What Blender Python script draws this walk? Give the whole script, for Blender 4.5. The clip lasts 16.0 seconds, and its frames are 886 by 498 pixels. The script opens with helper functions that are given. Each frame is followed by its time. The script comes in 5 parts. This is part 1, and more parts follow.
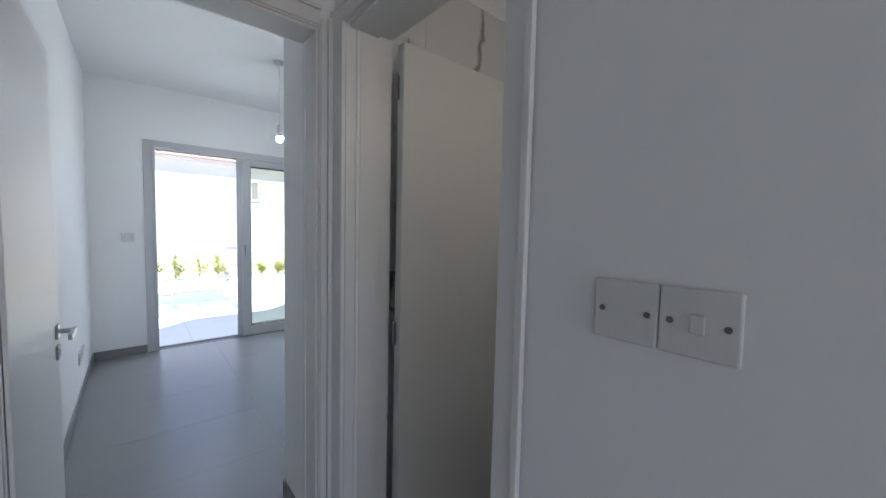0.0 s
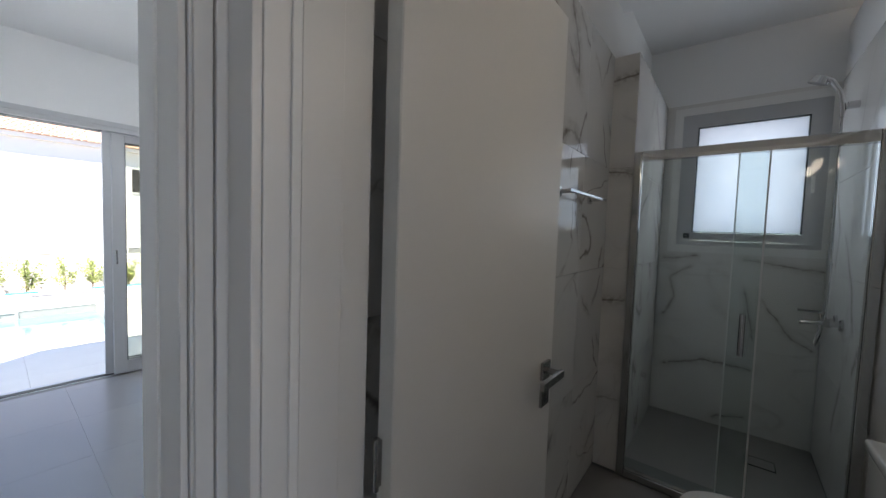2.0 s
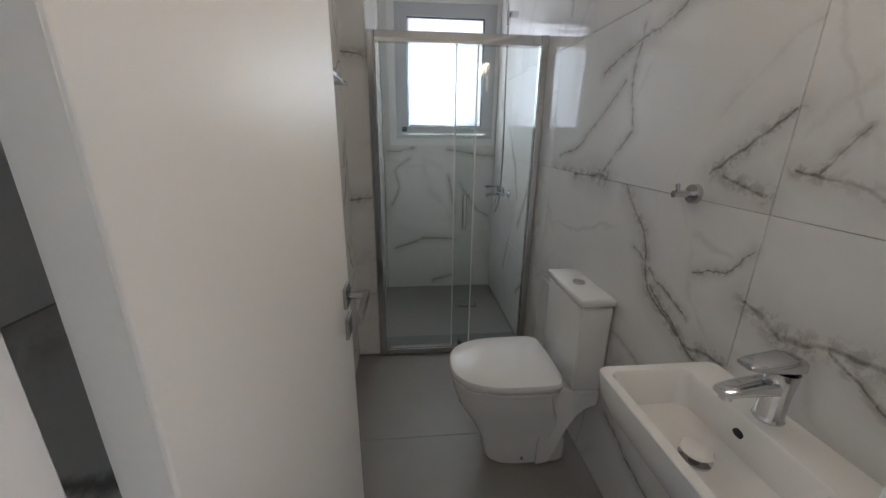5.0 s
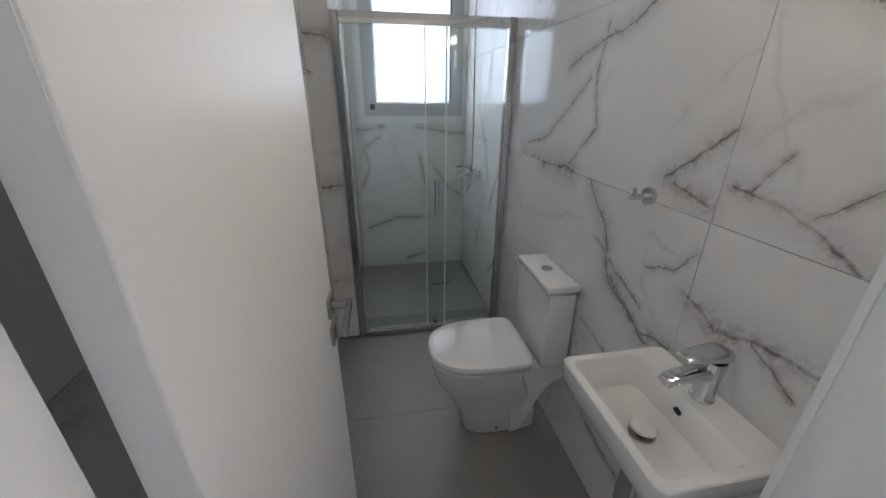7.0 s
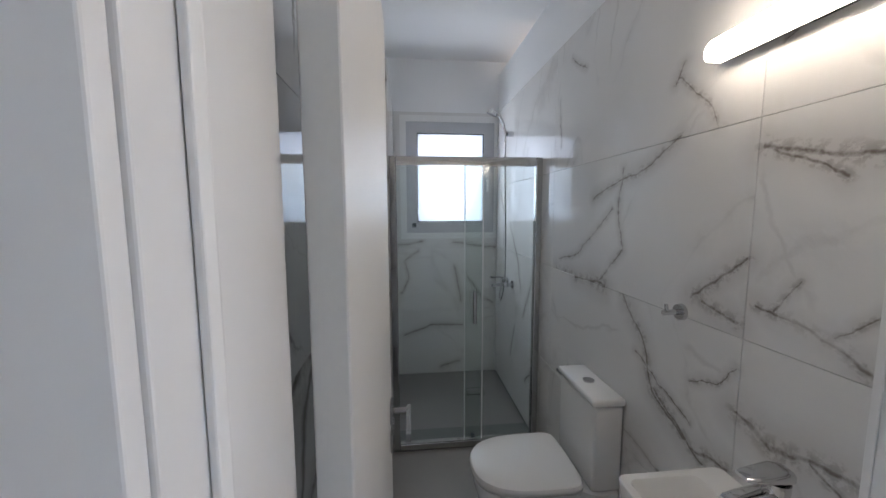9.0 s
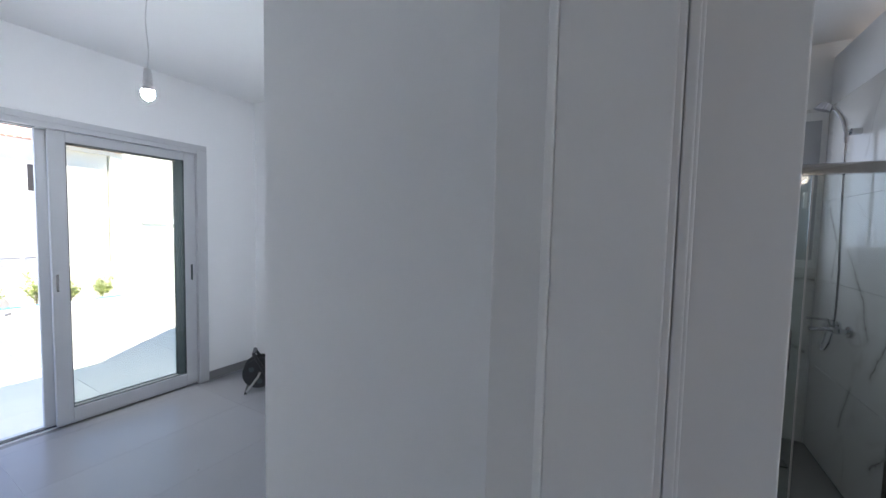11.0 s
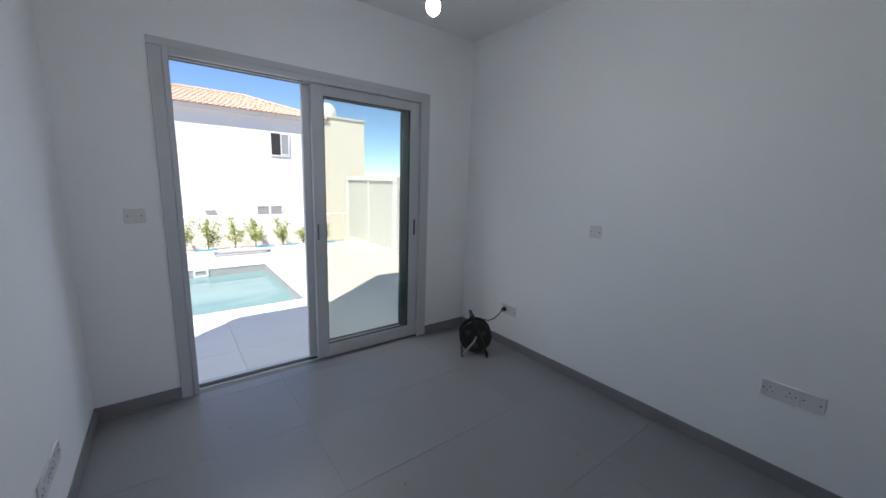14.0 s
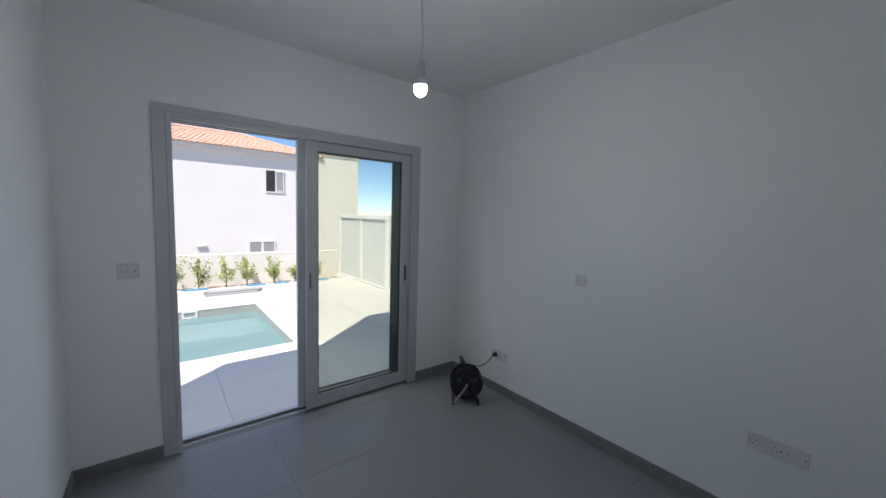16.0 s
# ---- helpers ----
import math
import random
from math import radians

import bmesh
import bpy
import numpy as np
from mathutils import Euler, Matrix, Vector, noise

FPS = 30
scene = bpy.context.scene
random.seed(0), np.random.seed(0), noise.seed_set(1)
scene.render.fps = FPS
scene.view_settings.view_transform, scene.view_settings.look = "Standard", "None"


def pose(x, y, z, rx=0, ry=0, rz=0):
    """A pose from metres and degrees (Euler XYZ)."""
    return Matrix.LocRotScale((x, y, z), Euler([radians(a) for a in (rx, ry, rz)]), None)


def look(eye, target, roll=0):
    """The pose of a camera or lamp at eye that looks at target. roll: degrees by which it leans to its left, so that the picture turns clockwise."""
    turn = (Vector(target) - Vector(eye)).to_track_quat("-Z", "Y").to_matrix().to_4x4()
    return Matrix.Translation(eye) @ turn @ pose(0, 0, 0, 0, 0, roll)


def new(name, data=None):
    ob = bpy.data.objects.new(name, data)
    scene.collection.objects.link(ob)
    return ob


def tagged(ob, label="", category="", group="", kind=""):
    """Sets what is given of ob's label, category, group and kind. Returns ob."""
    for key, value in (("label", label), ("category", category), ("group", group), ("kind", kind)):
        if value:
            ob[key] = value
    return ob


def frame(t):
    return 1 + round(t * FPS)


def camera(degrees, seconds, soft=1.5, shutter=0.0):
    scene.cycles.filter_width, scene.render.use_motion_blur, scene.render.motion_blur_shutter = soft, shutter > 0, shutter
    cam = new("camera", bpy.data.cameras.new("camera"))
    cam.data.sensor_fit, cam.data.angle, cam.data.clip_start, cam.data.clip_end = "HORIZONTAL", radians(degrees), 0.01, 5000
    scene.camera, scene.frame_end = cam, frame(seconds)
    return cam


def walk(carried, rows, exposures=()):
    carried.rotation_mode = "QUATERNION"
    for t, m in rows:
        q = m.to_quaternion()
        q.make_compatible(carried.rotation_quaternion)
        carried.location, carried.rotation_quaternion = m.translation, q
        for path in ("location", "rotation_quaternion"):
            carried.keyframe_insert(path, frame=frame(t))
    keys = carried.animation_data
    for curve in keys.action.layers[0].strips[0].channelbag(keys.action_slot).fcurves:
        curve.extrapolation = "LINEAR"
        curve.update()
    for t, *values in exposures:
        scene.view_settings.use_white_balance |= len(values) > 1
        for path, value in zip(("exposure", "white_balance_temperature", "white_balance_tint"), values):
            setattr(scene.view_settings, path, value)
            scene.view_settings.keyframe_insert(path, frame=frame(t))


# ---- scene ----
cam = camera(101.6, 16.0)
PATH = [
    (0, (0.821, 0.594, 1.379), (2.113, 2.116, 1.257), 1.3),
    (0.5, (0.876, 0.795, 1.387), (1.994, 2.449, 1.268), 1.7),
    (1, (0.907, 1.044, 1.391), (2.018, 2.703, 1.287), 1.9),
    (1.5, (1.003, 1.17, 1.388), (2.294, 2.694, 1.285), 1.8),
    (2, (1.129, 1.246, 1.385), (2.69, 2.491, 1.277), 1.9),
    (2.5, (1.173, 1.334, 1.405), (2.891, 2.347, 1.251), 2.0),
    (3, (1.185, 1.434, 1.424), (3.062, 2.1, 1.245), 1.7),
    (3.5, (1.277, 1.466, 1.428), (3.24, 1.772, 1.194), 1.4),
    (4, (1.329, 1.467, 1.411), (3.306, 1.522, 1.114), 1.0),
    (4.5, (1.323, 1.479, 1.377), (3.275, 1.393, 0.948), 1.0),
    (4.7, (1.33, 1.494, 1.347), (3.263, 1.365, 0.847), 0.9),
    (6.8, (1.322, 1.507, 1.441), (3.119, 1.198, 0.619), -0.2),
    (7, (1.319, 1.511, 1.462), (3.137, 1.185, 0.695), 0.4),
    (7.5, (1.31, 1.509, 1.498), (3.199, 1.171, 0.936), 0.8),
    (8, (1.288, 1.512, 1.521), (3.223, 1.167, 1.152), 0.9),
    (8.2, (1.278, 1.514, 1.522), (3.224, 1.167, 1.214), 0.9),
    (10.3, (1.002, 1.771, 1.53), (2.95, 2.21, 1.429), 0.4),
    (10.5, (0.982, 1.759, 1.502), (2.884, 2.369, 1.405), 1.1),
    (11, (0.947, 1.815, 1.494), (2.685, 2.799, 1.383), 1.3),
    (11.5, (0.875, 1.859, 1.516), (2.401, 3.145, 1.381), 1.5),
    (12, (0.847, 1.99, 1.443), (2.157, 3.495, 1.302), 1.7),
    (12.5, (0.799, 2.203, 1.434), (2.024, 3.773, 1.252), 1.8),
    (13, (0.851, 2.405, 1.414), (2.039, 3.997, 1.181), 1.8),
    (13.5, (0.916, 2.57, 1.429), (2.085, 4.168, 1.141), 1.9),
    (14, (0.908, 2.671, 1.441), (2.104, 4.234, 1.088), 1.9),
    (14.5, (0.899, 2.675, 1.47), (2.125, 4.193, 1.031), 1.9),
    (15, (0.884, 2.642, 1.506), (2.109, 4.169, 1.095), 1.7),
    (15.5, (0.883, 2.633, 1.555), (2.118, 4.175, 1.247), 1.7),
    (16, (0.897, 2.622, 1.578), (2.133, 4.184, 1.399), 1.7),
]
EXPOSURES = (
    (0.0, 1.5, 6500, 10), (1.0, 1.3, 6500, 11), (1.5, 1.32, 6600, 11), (2.0, 1.5, 6800, 11), (2.5, 2.4, 6950, 12), (3.0, 2.55, 7050, 12),
    (3.5, 2.62, 7150, 13), (4.2, 2.68, 7200, 13), (7.0, 2.88, 6650, 13), (7.5, 2.93, 6650, 13), (8.2, 2.85, 6650, 13), (10.3, 2.2, 6300, 13),
    (11.0, 1.8, 6400, 13), (11.5, 1.05, 6600, 14), (12.0, 0.68, 6650, 15), (13.0, 0.65, 6650, 12), (14.5, 0.65, 6600, 12), (15.3, 0.55, 6600, 12), (16.0, 0.35, 6600, 12))
walk(cam, [(t, look(eye, target, roll)) for t, eye, target, roll in PATH], EXPOSURES)
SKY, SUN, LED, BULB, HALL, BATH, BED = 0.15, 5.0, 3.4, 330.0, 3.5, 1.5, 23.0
LADDER = (3.20, 2.44, 0.0)

# ---- world and sun ----
SUN_DIR = Vector((-0.77, -0.63, 1.475)).normalized()
world = bpy.data.worlds.new("world")
scene.world = world
world.use_nodes = True
wn = world.node_tree
sky = wn.nodes.new("ShaderNodeTexSky")
sky.sky_type, sky.sun_disc = "NISHITA", False
sky.sun_elevation = math.asin(SUN_DIR.z)
sky.sun_rotation = math.atan2(SUN_DIR.x, SUN_DIR.y)
sky.altitude, sky.air_density, sky.dust_density, sky.ozone_density = 1200, 0.75, 0.0, 6.0
wn.links.new(sky.outputs[0], wn.nodes["Background"].inputs[0])
wn.nodes["Background"].inputs[1].default_value = SKY
sun = new("sun", bpy.data.lights.new("sun", "SUN"))
sun.data.energy, sun.data.angle, sun.data.color = SUN, radians(0.5), (1.0, 0.95, 0.88)
sun.rotation_euler = SUN_DIR.to_track_quat("Z", "Y").to_euler()

# added lamp, always out of view, that brightens the hall from behind
hall_fill = new("hall_daylight", bpy.data.lights.new("hall_daylight", "AREA"))
hall_fill.data.shape, hall_fill.data.size, hall_fill.data.size_y = "RECTANGLE", 1.05, 2.1
hall_fill.data.energy, hall_fill.data.color = HALL, (0.97, 0.98, 1.0)
hall_fill.matrix_world = look((0.65, -2.72, 1.1), (0.65, 0.0, 1.1))

bath_light = new("bath_daylight", bpy.data.lights.new("bath_daylight", "AREA"))
bath_light.data.shape, bath_light.data.size, bath_light.data.size_y = "RECTANGLE", 0.58, 0.76
bath_light.data.energy, bath_light.data.color = BATH, (0.84, 0.92, 1.0)
bath_light.matrix_world = look((4.66, 1.19, 1.82), (4.0, 1.19, 1.80))

bed_light = new("bedroom_daylight", bpy.data.lights.new("bedroom_daylight", "AREA"))
bed_light.data.shape, bed_light.data.size, bed_light.data.size_y = "RECTANGLE", 1.9, 0.7
bed_light.data.energy, bed_light.data.color = BED, (0.90, 0.95, 1.0)
bed_light.matrix_world = look((1.8, 6.1, 2.85), (1.8, 3.6, 0.4))


# ---- materials ----
def nodes_of(name):
    m = bpy.data.materials.new(name)
    m.use_nodes = True
    return m, m.node_tree, m.node_tree.nodes["Principled BSDF"]


def surface(name, color, rough=0.5, metal=0.0, vary=0.06, scale=6.0, bump=0.0, bump_scale=120.0, fine=0.03, coat=0.0, spec=0.5, rand=0.0):
    """A surface with soft stains, fine grain and a little relief, in metres."""
    m, nt, b = nodes_of(name)
    N, L = nt.nodes, nt.links
    co = N.new("ShaderNodeTexCoord")
    big, small = N.new("ShaderNodeTexNoise"), N.new("ShaderNodeTexNoise")
    big.inputs["Scale"].default_value, small.inputs["Scale"].default_value = scale, bump_scale
    big.inputs["Detail"].default_value, small.inputs["Detail"].default_value = 4, 3
    L.new(co.outputs["Object"], big.inputs["Vector"]), L.new(co.outputs["Object"], small.inputs["Vector"])
    v = N.new("ShaderNodeMath")
    v.operation = "MULTIPLY_ADD"
    L.new(big.outputs["Fac"], v.inputs[0])
    v.inputs[1].default_value, v.inputs[2].default_value = 2 * vary, 1.0 - vary
    w = N.new("ShaderNodeMath")
    w.operation = "MULTIPLY_ADD"
    L.new(small.outputs["Fac"], w.inputs[0])
    w.inputs[1].default_value = 2 * fine
    L.new(v.outputs[0], w.inputs[2])
    last = w.outputs[0]
    if rand:
        info, r = N.new("ShaderNodeObjectInfo"), N.new("ShaderNodeMath")
        r.operation = "MULTIPLY_ADD"
        L.new(info.outputs["Random"], r.inputs[0])
        r.inputs[1].default_value = rand
        L.new(last, r.inputs[2])
        last = r.outputs[0]
    hsv = N.new("ShaderNodeHueSaturation")
    hsv.inputs["Color"].default_value = (*color, 1)
    L.new(last, hsv.inputs["Value"])
    L.new(hsv.outputs[0], b.inputs["Base Color"])
    rr = N.new("ShaderNodeMapRange")
    L.new(big.outputs["Fac"], rr.inputs["Value"])
    rr.inputs["To Min"].default_value, rr.inputs["To Max"].default_value = max(0.02, rough * 0.95), min(1, rough * 1.05)
    L.new(rr.outputs[0], b.inputs["Roughness"])
    b.inputs["Metallic"].default_value = metal
    b.inputs["Specular IOR Level"].default_value = spec
    b.inputs["Coat Weight"].default_value = coat
    if bump:
        bp = N.new("ShaderNodeBump")
        bp.inputs["Strength"].default_value, bp.inputs["Distance"].default_value = bump, 0.002
        L.new(small.outputs["Fac"], bp.inputs["Height"])
        L.new(bp.outputs[0], b.inputs["Normal"])
    return m


def marble(name):
    """White glazed tile with slanting grey-brown veins and smudges; each tile has a cut of its own."""
    m, nt, b = nodes_of(name)
    N, L = nt.nodes, nt.links

    def calc(op, x, y=None, z=None):
        q = N.new("ShaderNodeMath")
        q.operation = op
        for k, v in enumerate((x, y, z)):
            if v is None:
                continue
            if isinstance(v, (int, float)):
                q.inputs[k].default_value = v
            else:
                L.new(v, q.inputs[k])
        return q.outputs[0]

    def noise(vec, scale, detail, rough=0.5):
        n = N.new("ShaderNodeTexNoise")
        n.inputs["Scale"].default_value, n.inputs["Detail"].default_value, n.inputs["Roughness"].default_value = scale, detail, rough
        L.new(vec, n.inputs["Vector"])
        return n

    def ramp(x, a, c, lo, hi):
        r = N.new("ShaderNodeMapRange")
        r.interpolation_type = "SMOOTHSTEP"
        for k, v in (("Value", x), ("From Max", c)):
            if isinstance(v, (int, float)):
                r.inputs[k].default_value = v
            else:
                L.new(v, r.inputs[k])
        r.inputs["From Min"].default_value, r.inputs["To Min"].default_value, r.inputs["To Max"].default_value = a, lo, hi
        return r.outputs[0]

    co, info, sep = N.new("ShaderNodeTexCoord"), N.new("ShaderNodeObjectInfo"), N.new("ShaderNodeSeparateXYZ")
    L.new(co.outputs["Object"], sep.inputs[0])
    flat = N.new("ShaderNodeCombineXYZ")
    L.new(calc("ADD", sep.outputs[0], sep.outputs[1]), flat.inputs[0])
    L.new(sep.outputs[2], flat.inputs[1])
    L.new(calc("MULTIPLY", info.outputs["Random"], 37.0), flat.inputs[2])
    coarse, fine = noise(flat.outputs[0], 2.2, 2), noise(flat.outputs[0], 13.0, 4, 0.6)

    def push(vec, n, amount):
        c, w = N.new("ShaderNodeVectorMath"), N.new("ShaderNodeVectorMath")
        c.operation, w.operation = "SUBTRACT", "MULTIPLY_ADD"
        c.inputs[1].default_value = (0.5, 0.5, 0.5)
        w.inputs[1].default_value = (amount, amount, 0.0)
        L.new(n.outputs["Color"], c.inputs[0]), L.new(c.outputs[0], w.inputs[0]), L.new(vec, w.inputs[2])
        return w.outputs[0]
    bent = push(push(flat.outputs[0], coarse, 0.22), fine, 0.06)
    lean = calc("MULTIPLY_ADD", calc("GREATER_THAN", calc("FRACT", calc("MULTIPLY", info.outputs["Random"], 7.3)), 0.5), 1.75, -0.9)
    turn, mp = N.new("ShaderNodeVectorRotate"), N.new("ShaderNodeMapping")
    turn.rotation_type = "Z_AXIS"
    L.new(bent, turn.inputs["Vector"]), L.new(lean, turn.inputs["Angle"])
    mp.inputs["Scale"].default_value = (0.42, 1.35, 1.0)
    L.new(turn.outputs[0], mp.inputs["Vector"])
    turn2, mp2 = N.new("ShaderNodeVectorRotate"), N.new("ShaderNodeMapping")
    turn2.rotation_type = "Z_AXIS"
    L.new(bent, turn2.inputs["Vector"]), L.new(calc("ADD", lean, 0.75), turn2.inputs["Angle"])
    mp2.inputs["Scale"].default_value, mp2.inputs["Location"].default_value = (0.5, 1.3, 1.0), (3.1, 7.7, 4.0)
    L.new(turn2.outputs[0], mp2.inputs["Vector"])

    def level(vec, scale):
        n = noise(vec, scale, 1.0)
        return calc("ABSOLUTE", calc("SUBTRACT", n.outputs["Fac"], 0.5))
    # where along its run a vein is strong, and how broken its smudge is
    strong = ramp(noise(flat.outputs[0], 3.4, 2).outputs["Fac"], 0.40, 0.58, 0.0, 1.0)
    crumb = ramp(noise(bent, 24.0, 4, 0.65).outputs["Fac"], 0.36, 0.66, 0.25, 1.0)
    a, c = level(mp.outputs[0], 1.6), level(mp2.outputs[0], 1.5)
    width = calc("MULTIPLY_ADD", strong, 0.013, 0.004)
    thin = calc("MULTIPLY", ramp(a, 0.0, width, 1.0, 0.0), calc("MULTIPLY_ADD", strong, 0.85, 0.15))
    thin2 = calc("MULTIPLY", ramp(c, 0.0, 0.011, 0.8, 0.0), strong)
    smudge = calc("MULTIPLY", calc("MULTIPLY", ramp(a, 0.0, 0.055, 0.5, 0.0), crumb), strong)
    total = calc("MAXIMUM", calc("MAXIMUM", calc("MULTIPLY", thin, calc("MULTIPLY_ADD", crumb, 0.6, 0.4)), thin2), smudge)
    cloud = N.new("ShaderNodeMix")
    cloud.data_type = "RGBA"
    cloud.inputs[6].default_value, cloud.inputs[7].default_value = (0.80, 0.79, 0.775, 1), (0.71, 0.70, 0.685, 1)
    L.new(coarse.outputs["Fac"], cloud.inputs[0])
    mix = N.new("ShaderNodeMix")
    mix.data_type = "RGBA"
    L.new(total, mix.inputs[0]), L.new(cloud.outputs[2], mix.inputs[6])
    mix.inputs[7].default_value = (0.19, 0.162, 0.145, 1)
    L.new(mix.outputs[2], b.inputs["Base Color"])
    b.inputs["Roughness"].default_value = 0.045
    b.inputs["Specular IOR Level"].default_value = 0.65
    return m


def veined(name, veins, across):
    """The same white tile with veins that run along given lines on the wall: each a width, then points (along the wall, up) in metres."""
    m = marble(name)
    nt = m.node_tree
    N, L = nt.nodes, nt.links

    def node(kind, op, *ins):
        q = N.new(kind)
        q.operation = op
        for k, v in enumerate(ins):
            if isinstance(v, bpy.types.NodeSocket):
                L.new(v, q.inputs[k])
            else:
                q.inputs[k].default_value = v
        return q
    calc = lambda op, *ins: node("ShaderNodeMath", op, *ins).outputs[0]
    geo, sep, flat = N.new("ShaderNodeNewGeometry"), N.new("ShaderNodeSeparateXYZ"), N.new("ShaderNodeCombineXYZ")
    L.new(geo.outputs["Position"], sep.inputs[0])
    L.new(sep.outputs[across], flat.inputs[0]), L.new(sep.outputs[2], flat.inputs[1])
    vec = flat.outputs[0]
    for scale, amount in ((2.5, 0.060), (9.0, 0.032), (38.0, 0.012)):
        n = N.new("ShaderNodeTexNoise")
        n.inputs["Scale"].default_value, n.inputs["Detail"].default_value = scale, 2
        L.new(flat.outputs[0], n.inputs["Vector"])
        c = node("ShaderNodeVectorMath", "SUBTRACT", n.outputs["Color"], (0.5, 0.5, 0.5))
        vec = node("ShaderNodeVectorMath", "MULTIPLY_ADD", c.outputs[0], (amount, amount, 0.0), vec).outputs[0]
    flatten = node("ShaderNodeVectorMath", "MULTIPLY", vec, (1.0, 1.0, 0.0)).outputs[0]
    near = None
    for width, *xy in veins:
        pts = [Vector((a, b, 0)) for a, b in zip(xy[::2], xy[1::2])]
        for a, b in zip(pts, pts[1:]):
            ab = b - a
            pa = node("ShaderNodeVectorMath", "SUBTRACT", flatten, tuple(a)).outputs[0]
            h = node("ShaderNodeVectorMath", "DOT_PRODUCT", pa, tuple(ab / ab.length_squared)).outputs["Value"]
            h = node("ShaderNodeMath", "ADD", h, 0.0)
            h.use_clamp = True
            on = node("ShaderNodeVectorMath", "SCALE", tuple(ab))
            L.new(h.outputs[0], on.inputs["Scale"])
            d = node("ShaderNodeVectorMath", "DISTANCE", pa, on.outputs[0]).outputs["Value"]
            d = calc("MULTIPLY", d, 1.0 / width)
            near = d if near is None else calc("MINIMUM", near, d)

    def ramp(x, c, lo, hi, a=0.0):
        r = N.new("ShaderNodeMapRange")
        r.interpolation_type = "SMOOTHSTEP"
        L.new(x, r.inputs["Value"])
        for k, v in (("From Min", a), ("From Max", c), ("To Min", lo), ("To Max", hi)):
            r.inputs[k].default_value = v
        return r.outputs[0]

    def blotch(scale, a, c, lo, hi, rough=0.6):
        n = N.new("ShaderNodeTexNoise")
        n.inputs["Scale"].default_value, n.inputs["Detail"].default_value, n.inputs["Roughness"].default_value = scale, 4, rough
        L.new(vec, n.inputs["Vector"])
        return ramp(n.outputs["Fac"], c, lo, hi, a)
    crumb, broken = blotch(34.0, 0.36, 0.58, 0.0, 1.0, 0.7), blotch(4.0, 0.34, 0.52, 0.5, 1.0)
    core = calc("MULTIPLY", ramp(near, 1.35, 1.0, 0.0), calc("MULTIPLY", broken, calc("MULTIPLY_ADD", crumb, 0.4, 0.6)))
    halo = calc("MULTIPLY", ramp(near, 5.5, 0.62, 0.0), calc("MULTIPLY", crumb, broken))
    haze = calc("MULTIPLY", ramp(near, 11.0, 0.24, 0.0), broken)
    total = calc("MAXIMUM", core, calc("MAXIMUM", halo, haze))
    b = N["Principled BSDF"]
    old = b.inputs["Base Color"].links[0].from_node
    faint = old.inputs[0].links[0].from_socket
    L.new(calc("MAXIMUM", total, calc("MULTIPLY", faint, 0.22)), old.inputs[0])
    return m


def glass(name, tint=(1, 1, 1), ior=1.45):
    m, nt, b = nodes_of(name)
    N, L = nt.nodes, nt.links
    tr, gl, mixs, fr = N.new("ShaderNodeBsdfTransparent"), N.new("ShaderNodeBsdfGlossy"), N.new("ShaderNodeMixShader"), N.new("ShaderNodeFresnel")
    tr.inputs[0].default_value = (*tint, 1)
    gl.inputs["Roughness"].default_value = 0.01
    fr.inputs[0].default_value = ior
    L.new(fr.outputs[0], mixs.inputs[0]), L.new(tr.outputs[0], mixs.inputs[1]), L.new(gl.outputs[0], mixs.inputs[2])
    L.new(mixs.outputs[0], N["Material Output"].inputs[0])
    return m


def lit(name, color, strength):
    m, nt, b = nodes_of(name)
    b.inputs["Base Color"].default_value = (0.9, 0.9, 0.9, 1)
    b.inputs["Emission Color"].default_value, b.inputs["Emission Strength"].default_value = (*color, 1), strength
    return m


def frosted(name):
    m, nt, b = nodes_of(name)
    N, L = nt.nodes, nt.links
    t, g, mixs = N.new("ShaderNodeBsdfTranslucent"), N.new("ShaderNodeBsdfGlossy"), N.new("ShaderNodeMixShader")
    n, co = N.new("ShaderNodeTexNoise"), N.new("ShaderNodeTexCoord")
    n.inputs["Scale"].default_value = 9
    L.new(co.outputs["Object"], n.inputs["Vector"])
    r = N.new("ShaderNodeValToRGB")
    r.color_ramp.elements[0].color, r.color_ramp.elements[1].color = (0.50, 0.53, 0.58, 1), (0.60, 0.62, 0.66, 1)
    L.new(n.outputs["Fac"], r.inputs[0]), L.new(r.outputs[0], t.inputs[0])
    g.inputs["Roughness"].default_value = 0.2
    mixs.inputs[0].default_value = 0.06
    L.new(t.outputs[0], mixs.inputs[1]), L.new(g.outputs[0], mixs.inputs[2])
    L.new(mixs.outputs[0], N["Material Output"].inputs[0])
    return m


def water_material(name):
    m, nt, b = nodes_of(name)
    N, L = nt.nodes, nt.links
    b.inputs["Base Color"].default_value = (0.14, 0.42, 0.42, 1)
    n, bp = N.new("ShaderNodeTexNoise"), N.new("ShaderNodeBump")
    n.inputs["Scale"].default_value, n.inputs["Detail"].default_value = 5, 3
    bp.inputs["Strength"].default_value, bp.inputs["Distance"].default_value = 0.25, 0.02
    r = N.new("ShaderNodeValToRGB")
    r.color_ramp.elements[0].color, r.color_ramp.elements[1].color = (0.14, 0.27, 0.28, 1), (0.22, 0.36, 0.36, 1)
    L.new(n.outputs["Fac"], r.inputs[0]), L.new(r.outputs[0], b.inputs["Base Color"])
    L.new(n.outputs["Fac"], bp.inputs["Height"]), L.new(bp.outputs[0], b.inputs["Normal"])
    b.inputs["Roughness"].default_value = 0.05
    return m


